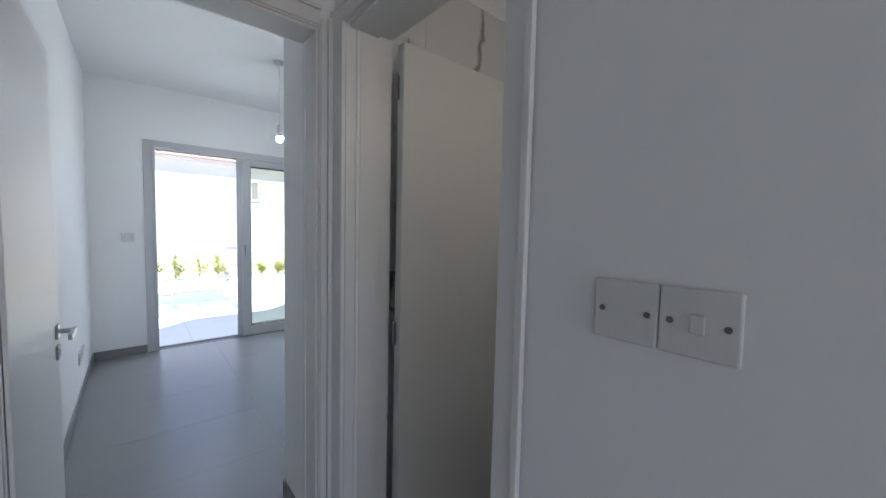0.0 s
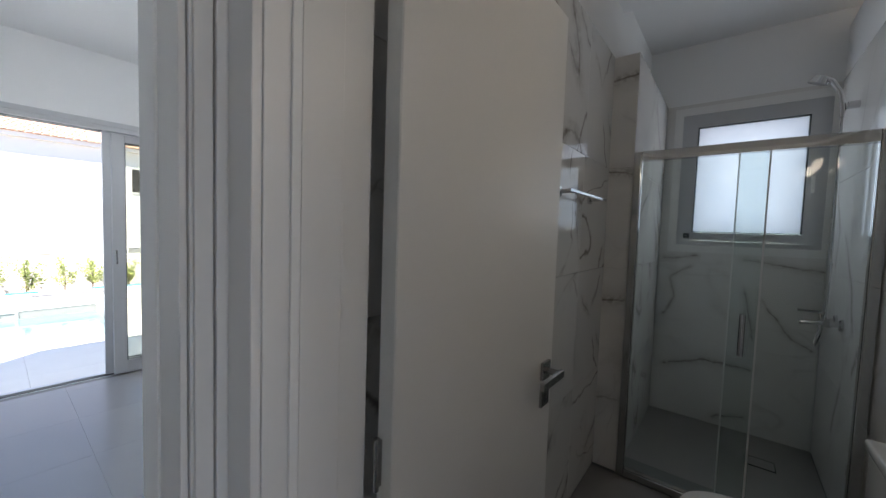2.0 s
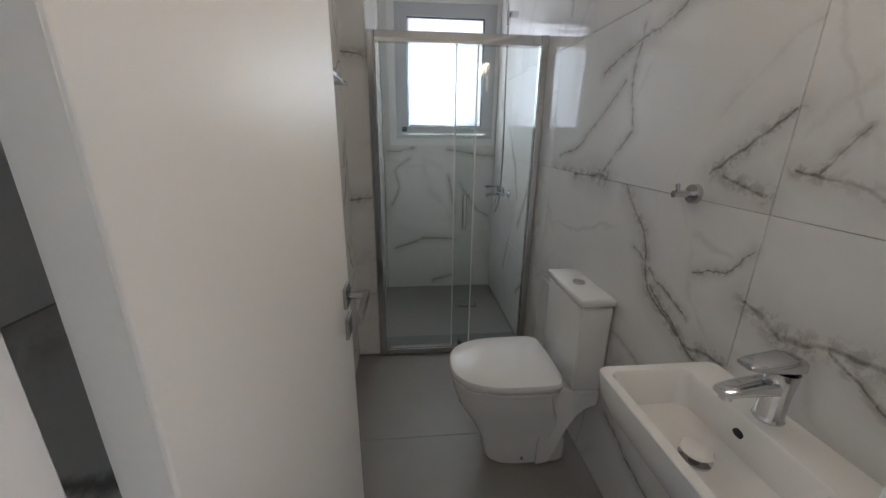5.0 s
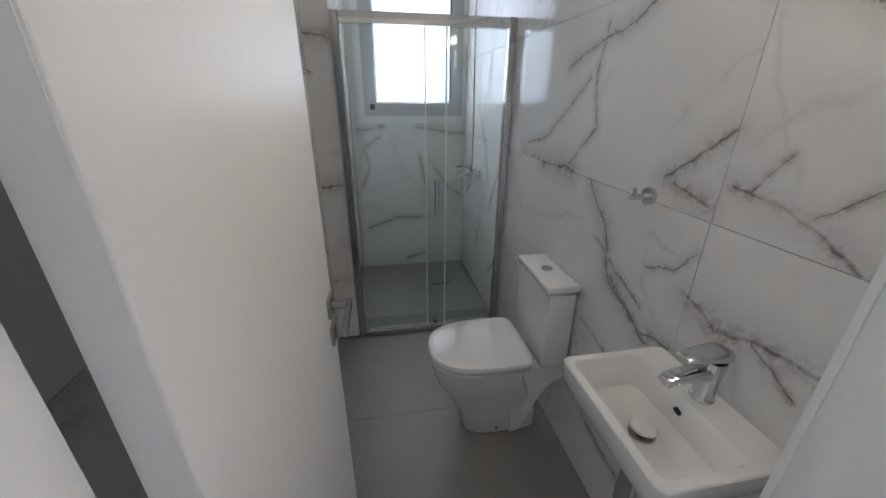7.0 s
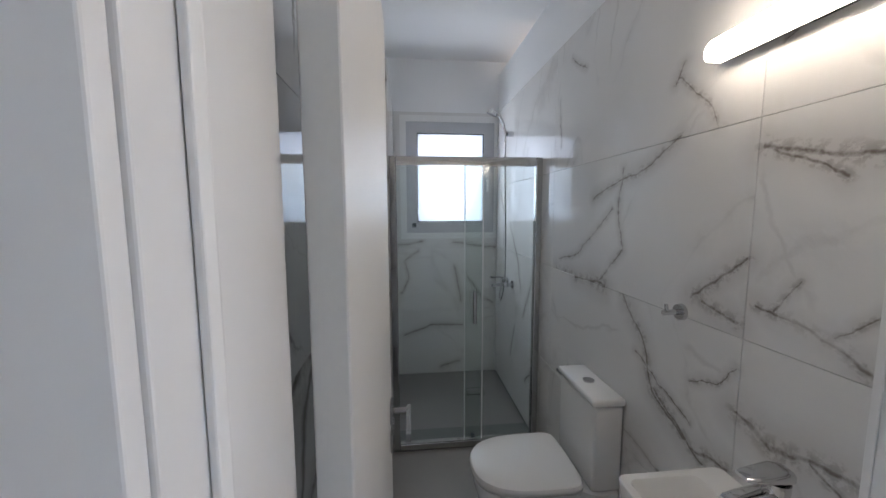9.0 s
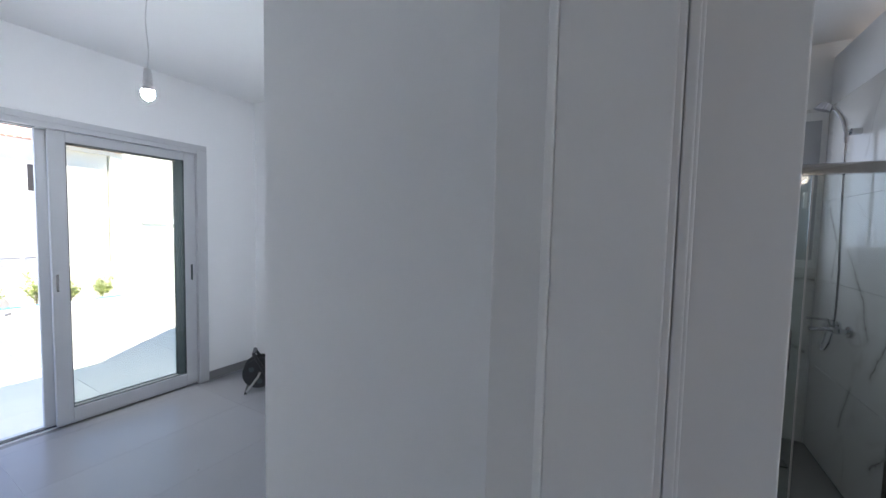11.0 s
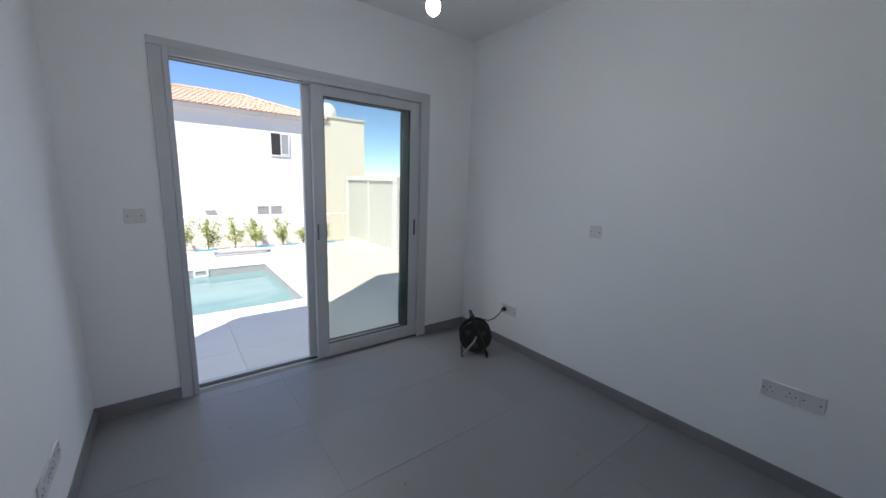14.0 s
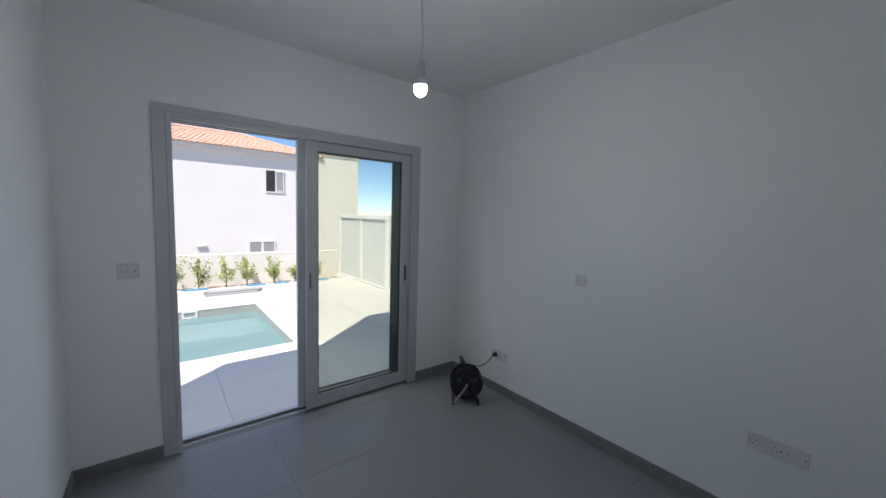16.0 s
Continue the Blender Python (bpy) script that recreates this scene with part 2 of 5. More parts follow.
M_WALL = surface("wall_paint", (0.84, 0.845, 0.85), 0.75, vary=0.025, scale=2.2, bump=0.03, bump_scale=120, fine=0.004)
M_CEIL = surface("ceiling_paint", (0.84, 0.84, 0.84), 0.85, vary=0.02, scale=1.5, bump=0.04, bump_scale=100, fine=0.003)
M_DOOR = surface("door_lacquer", (0.755, 0.75, 0.74), 0.38, vary=0.02, scale=3, bump=0.05, bump_scale=90, fine=0.01)
M_EDGE = surface("door_edging", (0.70, 0.71, 0.69), 0.42, vary=0.03, scale=5)
M_SEAL = surface("rubber_seal", (0.80, 0.80, 0.79), 0.5)
M_FLOOR = surface("floor_tile_grey", (0.21, 0.212, 0.222), 0.31, vary=0.07, scale=2.5, bump=0.0, bump_scale=60, fine=0.008, rand=0.04, spec=0.9)
M_GROUT = surface("grout_grey", (0.19, 0.19, 0.19), 0.9)
M_PGROUT = surface("patio_grout", (0.50, 0.48, 0.45), 0.9)
M_SKIRT = surface("skirting_tile", (0.20, 0.20, 0.205), 0.35, vary=0.08, scale=5, fine=0.04)
M_BFLOOR = surface("bath_floor_tile", (0.26, 0.25, 0.24), 0.4, vary=0.12, scale=5, bump=0.0, bump_scale=60, fine=0.008)
M_MARBLE = marble("marble_tile")
SOUTH_HIGH = [(0.006, 2.25, 1.75, 2.39, 1.68, 2.51, 1.64, 2.75, 1.58), (0.004, 2.53, 1.68, 2.56, 1.52, 2.52, 1.37, 2.69, 1.20), (0.011, 3.13, 1.205, 2.85, 1.19, 2.64, 1.20),
              (0.007, 2.00, 1.39, 2.11, 1.30, 2.16, 1.26), (0.008, 2.12, 1.26, 2.01, 1.23), (0.009, 1.98, 1.67, 1.86, 1.64, 1.70, 1.61), (0.006, 1.96, 1.66, 1.84, 1.61, 1.81, 1.59),
              (0.004, 2.26, 1.97, 2.29, 1.92), (0.004, 2.28, 1.94, 2.16, 1.83, 2.11, 1.75), (0.003, 3.01, 2.28, 2.86, 2.18), (0.003, 3.15, 2.13, 3.11, 1.88), (0.004, 2.60, 1.52, 2.87, 1.32, 3.10, 1.26),
              (0.007, 1.97, 1.29, 1.88, 1.28, 1.79, 1.25, 1.72, 1.20), (0.004, 1.88, 1.37, 1.93, 1.29), (0.003, 1.80, 1.27, 1.72, 1.34, 1.60, 1.40), (0.004, 1.94, 1.90, 1.85, 1.94, 1.70, 1.98)]
SOUTH_LOW = [(0.008, 2.51, 1.20, 2.38, 1.08, 2.32, 0.91, 2.19, 0.84, 2.09, 0.80), (0.009, 2.31, 0.92, 2.14, 0.82, 2.01, 0.84), (0.004, 2.41, 1.01, 2.27, 0.94, 2.15, 0.89),
             (0.010, 2.90, 1.20, 2.64, 1.195), (0.010, 2.00, 1.00, 1.91, 0.97, 1.81, 1.00, 1.60, 1.02),
             (0.006, 1.82, 0.99, 1.71, 0.95), (0.005, 2.45, 0.68, 2.25, 0.64), (0.003, 2.15, 1.02, 2.05, 1.06, 2.01, 1.11),
             (0.006, 2.41, 0.34, 2.17, 0.25, 2.03, 0.24)]
SHOWER_VEINS = [(0.005, 3.50, 1.12, 3.60, 0.92, 3.70, 0.75), (0.005, 4.05, 1.40, 3.82, 1.15, 3.75, 0.95), (0.005, 3.90, 0.62, 4.00, 0.35), (0.004, 4.35, 1.70, 4.20, 1.45, 4.25, 1.25), (0.005, 3.45, 0.50, 3.62, 0.30)]
END_VEINS = [(0.004, 1.49, 1.17, 1.61, 1.07, 1.57, 0.92, 1.65, 0.77), (0.007, 1.63, 0.36, 1.37, 0.46, 1.08, 0.45), (0.006, 1.28, 0.05, 1.11, 0.11), (0.006, 1.16, 1.25, 0.85, 1.19, 0.70, 1.18),
             (0.005, 1.16, 1.02, 1.08, 0.67), (0.005, 1.66, 1.22, 1.46, 1.25), (0.004, 1.05, 0.95, 0.90, 0.72, 0.80, 0.66)]
PIER_VEINS = [(0.010, 1.70, 2.28, 1.84, 2.27), (0.010, 1.70, 1.74, 1.84, 1.76), (0.010, 1.70, 1.02, 1.84, 1.00), (0.010, 1.70, 0.42, 1.84, 0.40)]
M_SOUTH_HIGH = veined("marble_tile_upper", SOUTH_HIGH, 0)
M_SOUTH_LOW = veined("marble_tile_lower", SOUTH_LOW, 0)
M_SHOWER = veined("marble_tile_shower_side", SHOWER_VEINS, 0)
M_END = veined("marble_tile_shower_end", END_VEINS, 1)
M_PIER = veined("marble_tile_pier", PIER_VEINS, 1)
M_TGROUT = surface("tile_grout", (0.45, 0.44, 0.42), 0.9)
M_CHROME = surface("chrome", (0.66, 0.66, 0.67), 0.06, metal=1.0, vary=0.02, fine=0.0)
M_SATIN = surface("satin_metal", (0.38, 0.37, 0.36), 0.22, metal=1.0, vary=0.03, fine=0.01)
M_SCREW = surface("screw_steel", (0.22, 0.20, 0.19), 0.35, metal=1.0)
M_STEEL = surface("polished_aluminium", (0.58, 0.58, 0.57), 0.11, metal=1.0, vary=0.03, fine=0.01)
M_ALU = surface("window_aluminium", (0.50, 0.51, 0.53), 0.42, vary=0.04, scale=8, bump=0.08, bump_scale=400, fine=0.02)
# darker copy of the window aluminium: shade and glass tint put into its colour
M_ALU_SHADED = surface("shaded_sash_stile", (0.13, 0.16, 0.17), 0.4, vary=0.05, scale=9)
M_DARK = surface("dark_gasket", (0.055, 0.07, 0.075), 0.6)
M_PLATE = surface("switch_plastic", (0.66, 0.66, 0.65), 0.34, vary=0.02, scale=20)
M_HOLE = surface("dark_slot", (0.02, 0.02, 0.02), 0.7)
M_CERAMIC = surface("white_ceramic", (0.78, 0.775, 0.76), 0.08, vary=0.015, scale=3, fine=0.0, coat=0.3)
M_GLASS = glass("shower_glass", (0.945, 0.975, 0.967))
M_PANE = glass("door_glass", (0.945, 0.955, 0.915))
M_FROST = frosted("frosted_glass")
M_BLACK = surface("black_plastic", (0.02, 0.02, 0.022), 0.45, vary=0.1, scale=20)
M_CABLE = surface("black_cable", (0.025, 0.025, 0.026), 0.5, vary=0.1, scale=30)
M_TUBE = surface("grey_tube_steel", (0.33, 0.32, 0.30), 0.4, vary=0.1, scale=15)
M_WIRE = surface("white_cable", (0.7, 0.7, 0.7), 0.5)
M_BULB = lit("bulb_glow", (0.84, 0.915, 1.0), BULB)
M_LED = lit("led_glow", (1.0, 0.88, 0.73), LED)
M_STUCCO = surface("white_stucco", (0.78, 0.77, 0.75), 0.9, vary=0.03, scale=0.8, bump=0.4, bump_scale=60, fine=0.03)
M_BEIGE = surface("cream_render", (0.89, 0.86, 0.78), 0.9, vary=0.05, scale=0.6, bump=0.3, bump_scale=60)
M_ROOF = surface("terracotta_tile", (0.60, 0.39, 0.29), 0.85, vary=0.2, scale=9, bump=0.3, bump_scale=50, fine=0.08)
M_PATIO = surface("patio_tile", (0.62, 0.60, 0.565), 0.7, vary=0.07, scale=3, bump=0.2, bump_scale=120, fine=0.05, rand=0.04)
M_COPING = surface("pool_coping", (0.76, 0.74, 0.71), 0.7, vary=0.05, scale=4, bump=0.2, fine=0.04)
M_POOL = surface("pool_mosaic_grey", (0.36, 0.36, 0.34), 0.5, vary=0.1, scale=10)
M_WATER = water_material("pool_water")
M_GROUND = surface("dry_soil", (0.30, 0.25, 0.19), 0.95, vary=0.2, scale=0.7, bump=0.6, bump_scale=20, fine=0.1)
M_STONE = surface("white_cobble", (0.66, 0.65, 0.62), 0.8, vary=0.1, scale=15, rand=0.1)
M_LEAF = surface("leaf_green", (0.33, 0.38, 0.13), 0.55, vary=0.3, scale=9, rand=0.2)
M_STEM = surface("brown_stem", (0.12, 0.08, 0.05), 0.9)
M_BLUE = surface("blue_film", (0.05, 0.30, 0.55), 0.4)
M_PIPE = surface("grey_pipe", (0.36, 0.36, 0.36), 0.5, rand=0.1)
M_BLIND = surface("grey_blind", (0.33, 0.34, 0.34), 0.5)
M_SLAT = surface("grey_slat", (0.62, 0.63, 0.61), 0.5)
M_GARDEN = surface("garden_render", (0.80, 0.765, 0.72), 0.9, vary=0.05, scale=1, bump=0.3, bump_scale=60)
M_WHITE = surface("white_powder_coat", (0.76, 0.76, 0.75), 0.4)
M_ROOM = surface("dark_window", (0.04, 0.035, 0.03), 0.3)


# ---- mesh helpers ----
def box(bm, a, b):
    """A box between two corners, added to a bmesh."""
    x0, y0, z0 = (min(p, q) for p, q in zip(a, b))
    x1, y1, z1 = (max(p, q) for p, q in zip(a, b))
    v = [bm.verts.new(p) for p in ((x0, y0, z0), (x1, y0, z0), (x1, y1, z0), (x0, y1, z0), (x0, y0, z1), (x1, y0, z1), (x1, y1, z1), (x0, y1, z1))]
    for f in ((0, 3, 2, 1), (4, 5, 6, 7), (0, 1, 5, 4), (1, 2, 6, 5), (2, 3, 7, 6), (3, 0, 4, 7)):
        bm.faces.new([v[i] for i in f])
    return bm


def boxes(*pairs):
    bm = bmesh.new()
    for a, b in pairs:
        box(bm, a, b)
    return bm


def bevelled(bm, w=0.002, seg=2):
    bmesh.ops.bevel(bm, geom=bm.edges[:], offset=w, segments=seg, affect="EDGES", profile=0.5)
    return bm


def cyl(bm, a, b, r, r2=None, n=20):
    """A closed round bar from a to b."""
    a, b = Vector(a), Vector(b)
    m = Matrix.Translation((a + b) / 2) @ (b - a).to_track_quat("Z", "Y").to_matrix().to_4x4()
    bmesh.ops.create_cone(bm, cap_ends=True, segments=n, radius1=r, radius2=r if r2 is None else r2, depth=(b - a).length, matrix=m)
    return bm


def tube(bm, pts, r, n=10):
    """A round bar that follows points."""
    pts = [Vector(p) for p in pts]
    rings = []
    side = None
    for i, p in enumerate(pts):
        d = (pts[min(i + 1, len(pts) - 1)] - pts[max(i - 1, 0)]).normalized()
        if side is None:
            side = d.orthogonal().normalized()
        side = (side - d * side.dot(d)).normalized()
        up = d.cross(side)
        rings.append([bm.verts.new(p + r * (math.cos(k * math.tau / n) * side + math.sin(k * math.tau / n) * up)) for k in range(n)])
    for q, s in zip(rings, rings[1:]):
        for k in range(n):
            bm.faces.new((q[k], q[(k + 1) % n], s[(k + 1) % n], s[k]))
    bm.faces.new(rings[0][::-1]), bm.faces.new(rings[-1])
    return bm


def lathe(bm, prof, n=24, at=(0, 0, 0)):
    """A turned body round the z axis from (radius, height) pairs."""
    rings = [[bm.verts.new((at[0] + r * math.cos(k * math.tau / n), at[1] + r * math.sin(k * math.tau / n), at[2] + z)) for k in range(n)] for r, z in prof]
    for q, s in zip(rings, rings[1:]):
        for k in range(n):
            bm.faces.new((q[k], q[(k + 1) % n], s[(k + 1) % n], s[k]))
    bm.faces.new(rings[0][::-1]), bm.faces.new(rings[-1])
    return bm


def loft(bm, rings, close=True):
    vs = [[bm.verts.new(p) for p in ring] for ring in rings]
    n = len(vs[0])
    for q, s in zip(vs, vs[1:]):
        for k in range(n):
            bm.faces.new((q[k], q[(k + 1) % n], s[(k + 1) % n], s[k]))
    if close:
        bm.faces.new(vs[0][::-1]), bm.faces.new(vs[-1])
    return bm


def part(name, bm, mat, parent=None, label="", smooth=False, at=(0, 0, 0), kind="", group="", category=""):
    bmesh.ops.recalc_face_normals(bm, faces=bm.faces)
    me = bpy.data.meshes.new(name)
    bm.to_mesh(me)
    bm.free()
    me.materials.append(mat)
    if smooth:
        me.shade_smooth()
        me.set_sharp_from_angle(angle=radians(40))
    ob = new(name, me)
    ob.location = at
    ob.parent = parent
    return tagged(ob, label, category, group, kind)


def thing(name, label, category, at=(0, 0, 0), group="", rz=0.0, kind=""):
    ob = new(name)
    ob.empty_display_size = 0.1
    ob.location, ob.rotation_euler = at, (0, 0, radians(rz))
    return tagged(ob, label, category, group, kind)


def arc(c, r, a0, a1, n, plane="xy"):
    out = []
    for k in range(n + 1):
        a = radians(a0 + (a1 - a0) * k / n)
        u, v = r * math.cos(a), r * math.sin(a)
        out.append(Vector(c) + Vector({"xy": (u, v, 0), "xz": (u, 0, v), "yz": (0, u, v)}[plane]))
    return out


# ---- plan ----
XL, XR, YW = 0.467, 3.283, 5.41          # bedroom: side walls and the wall with the sliding door
CEIL = 2.74
XP, YP = 1.37, 2.438                     # passage wall and its corner
YH, YB = 1.80, 1.94                      # the door wall of the bedroom, hall side and bedroom side
XH, XB = 1.345, 1.505                    # the door wall of the bathroom, hall side and bathroom side
BS, BN, XE = 0.76, 1.83, 4.50            # bathroom: south, north and end wall
XS = 3.39                                # shower screen
D1 = (0.59, 1.29)                        # bedroom doorway along x
D2 = (1.042, 1.710)                       # bathroom doorway along y
HEAD = 2.02

# ---- walls ----
def wall(name, label, pairs, mat=M_WALL):
    return part(name, boxes(*pairs), mat, label=label, kind="structure")


G = 0.0
part("ground", boxes(((-400, -400, -1.8), (400, 400, -1.5))), M_GROUND, kind="structure", label="bare dry soil round the houses")
part("bedroom_floor_base", boxes(((-0.24, -2.9, -0.3), (3.6, 5.5, -0.006))), M_GROUT, kind="structure", label="dark grout bed under the grey floor tiles")
part("bathroom_floor_base", boxes(((3.602, 0.5, -0.3), (4.8, 2.4, -0.02))), M_GROUT, kind="structure", label="grout bed under the shower floor")
wall("wall_window_side", "white painted wall with a wide sliding door opening", [
    ((-0.24, YW, -0.1), (0.948, YW + 0.2, CEIL)), ((2.74, YW, -0.1), (XR + 0.3, YW + 0.2, CEIL)), ((0.948, YW, 2.16), (2.74, YW + 0.2, CEIL))])
wall("wall_left", "white painted bedroom side wall", [((XL - 0.2, YB, -0.1), (XL, YW, CEIL))])
wall("wall_right", "white painted bedroom side wall with sockets", [((XR, YB, -0.1), (XR + 0.2, YW, CEIL))])
wall("wall_passage", "plain white wall block between bedroom and bathroom", [((XP, YB, -0.1), (XP + 0.12, YP, CEIL))])
wall("wall_bedroom_door", "white painted hall wall with the bedroom doorway", [
    ((-0.24, YH, -0.1), (D1[0] - 0.03, YB, CEIL)), ((D1[1] + 0.02, YH, -0.1), (XH, YB, CEIL)), ((D1[0] - 0.03, YH, HEAD + 0.03), (D1[1] + 0.02, YB, CEIL))])
wall("wall_bathroom_door", "white painted hall wall with switches and the bathroom doorway", [
    ((XH, -2.7, -0.1), (XB, D2[0] - 0.02, CEIL)), ((XH, D2[1] + 0.02, -0.1), (XB, YB - 0.001, CEIL)), ((XH, D2[0] - 0.02, HEAD + 0.03), (XB, D2[1] + 0.02, CEIL))])
# unseen wall; its opening is invented to hold the added hall lamp
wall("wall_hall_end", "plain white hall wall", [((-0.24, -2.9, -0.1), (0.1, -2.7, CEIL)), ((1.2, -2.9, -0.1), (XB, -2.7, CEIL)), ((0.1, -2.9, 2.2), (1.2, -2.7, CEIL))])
wall("wall_hall_side", "plain white hall wall", [((-0.24, -2.7, -0.1), (-0.04, YH, CEIL))])
wall("ceiling_slab", "white painted ceiling", [((-0.24, -2.9, CEIL), (XR + 0.3, YW + 0.2, CEIL + 0.25)), ((XR + 0.302, 0.4, 2.85), (XE + 0.3, 2.2, 3.1))], M_CEIL)

# ---- bathroom shell: plaster behind and above the tiles ----
wall("wall_bath_south", "bathroom wall clad in marble tiles", [((XB, BS - 0.25, -0.1), (XE + 0.2, BS - 0.012, CEIL))])
wall("wall_bath_north", "bathroom wall clad in marble tiles", [((XB, BN + 0.012, -0.1), (XR + 0.2, YB, CEIL)), ((XR + 0.2, BN + 0.012, -0.1), (XE + 0.2, BN + 0.2, CEIL + 0.11))])
part("wall_bath_nib", boxes(((XS + 0.012, 1.70 + 0.012, -0.02), (XE, BN + 0.012, 2.40))), M_WALL, label="boxed-in pier beside the shower", kind="structure")
WY, WZ = (0.80, 1.64), (1.32, 2.33)
wall("wall_bath_end", "shower end wall with a small frosted window", [
    ((XE + 0.012, BS - 0.25, -0.1), (XE + 0.2, WY[0], 2.85)), ((XE + 0.012, WY[1], -0.1), (XE + 0.2, BN + 0.2, 2.85)),
    ((XE + 0.012, WY[0], -0.1), (XE + 0.2, WY[1], WZ[0])), ((XE + 0.012, WY[0], WZ[1]), (XE + 0.2, WY[1], 2.85))])
part("house_upper_storey", boxes(((0.78, -3.0, 3.0), (9.0, YW + 0.2, 5.25))), M_STUCCO, label="white rendered upper floor of the house", kind="structure")
part("house_roof_edge", boxes(((-0.24, -3.0, 2.992), (0.776, YW + 0.2, 3.12))), M_STUCCO, label="white rendered roof edge", kind="structure")
part("facade", boxes(((XR + 0.302, YW, -1.5), (9.0, YW + 0.2, 3.0)), ((-0.24, YW, -1.5), (XR + 0.3, YW + 0.19, -0.102))), M_STUCCO, label="white rendered outer wall of the house", kind="structure")

# ---- tiles ----
TILE_MESH = {}


def cut(rect, hole):
    """A rectangle less a hole, as up to four rectangles."""
    a0, b0, a1, b1 = rect
    h0, k0, h1, k1 = hole
    h0, k0, h1, k1 = max(a0, h0), max(b0, k0), min(a1, h1), min(b1, k1)
    if h0 >= h1 or k0 >= k1:
        return [rect]
    out = [(a0, b0, a1, k0), (a0, k1, a1, b1), (a0, k0, h0, k1), (h1, k0, a1, k1)]
    return [r for r in out if r[2] - r[0] > 0.004 and r[3] - r[1] > 0.004]


def tile(parent, rects, axis, plane, thick, mat, name="tile", gap=0.0007, ease=0.0008):
    """One tile of one or more rectangles in a plane; it fills plane .. plane + thick along the axis."""
    cu, cv = (min(r[0] for r in rects) + max(r[2] for r in rects)) / 2, (min(r[1] for r in rects) + max(r[3] for r in rects)) / 2
    key = (axis, round(thick, 4), mat.name, tuple(tuple(round(v - c, 4) for v, c in zip(r, (cu, cv, cu, cv))) for r in rects))
    me = TILE_MESH.get(key)
    if me is None:
        bm = bmesh.new()
        for r in rects:
            a, b = (r[0] - cu + gap, r[1] - cv + gap), (r[2] - cu - gap, r[3] - cv - gap)
            lo, hi = {"x": ((0, *a), (thick, *b)), "y": ((a[0], 0, a[1]), (b[0], thick, b[1])), "z": ((*a, 0), (*b, thick))}[axis]
            box(bm, lo, hi)
        if len(rects) == 1 and ease:
            bmesh.ops.bevel(bm, geom=bm.edges[:], offset=ease, segments=1, affect="EDGES")
        bmesh.ops.recalc_face_normals(bm, faces=bm.faces)
        me = bpy.data.meshes.new(name)
        bm.to_mesh(me)
        bm.free()
        me.materials.append(mat)
        TILE_MESH[key] = me
    ob = new(name, me)
    ob.location = {"x": (plane, cu, cv), "y": (cu, plane, cv), "z": (cu, cv, plane)}[axis]
    ob.parent = parent
    return ob


def tiled(parent, axis, plane, thick, mat, area, us, vs, holes=(), **kw):
    """Tiles over an area (u0, v0, u1, v1) with joints at us and vs, less the holes."""
    u0, v0, u1, v1 = area
    us = [u0] + [u for u in us if u0 + 0.01 < u < u1 - 0.01] + [u1]
    vs = [v0] + [v for v in vs if v0 + 0.01 < v < v1 - 0.01] + [v1]
    for a, b in zip(us, us[1:]):
        for c, d in zip(vs, vs[1:]):
            rects = [(a, c, b, d)]
            for h in holes:
                rects = [q for r in rects for q in cut(r, h)]
            if rects:
                tile(parent, rects, axis, plane, thick, mat, **kw)


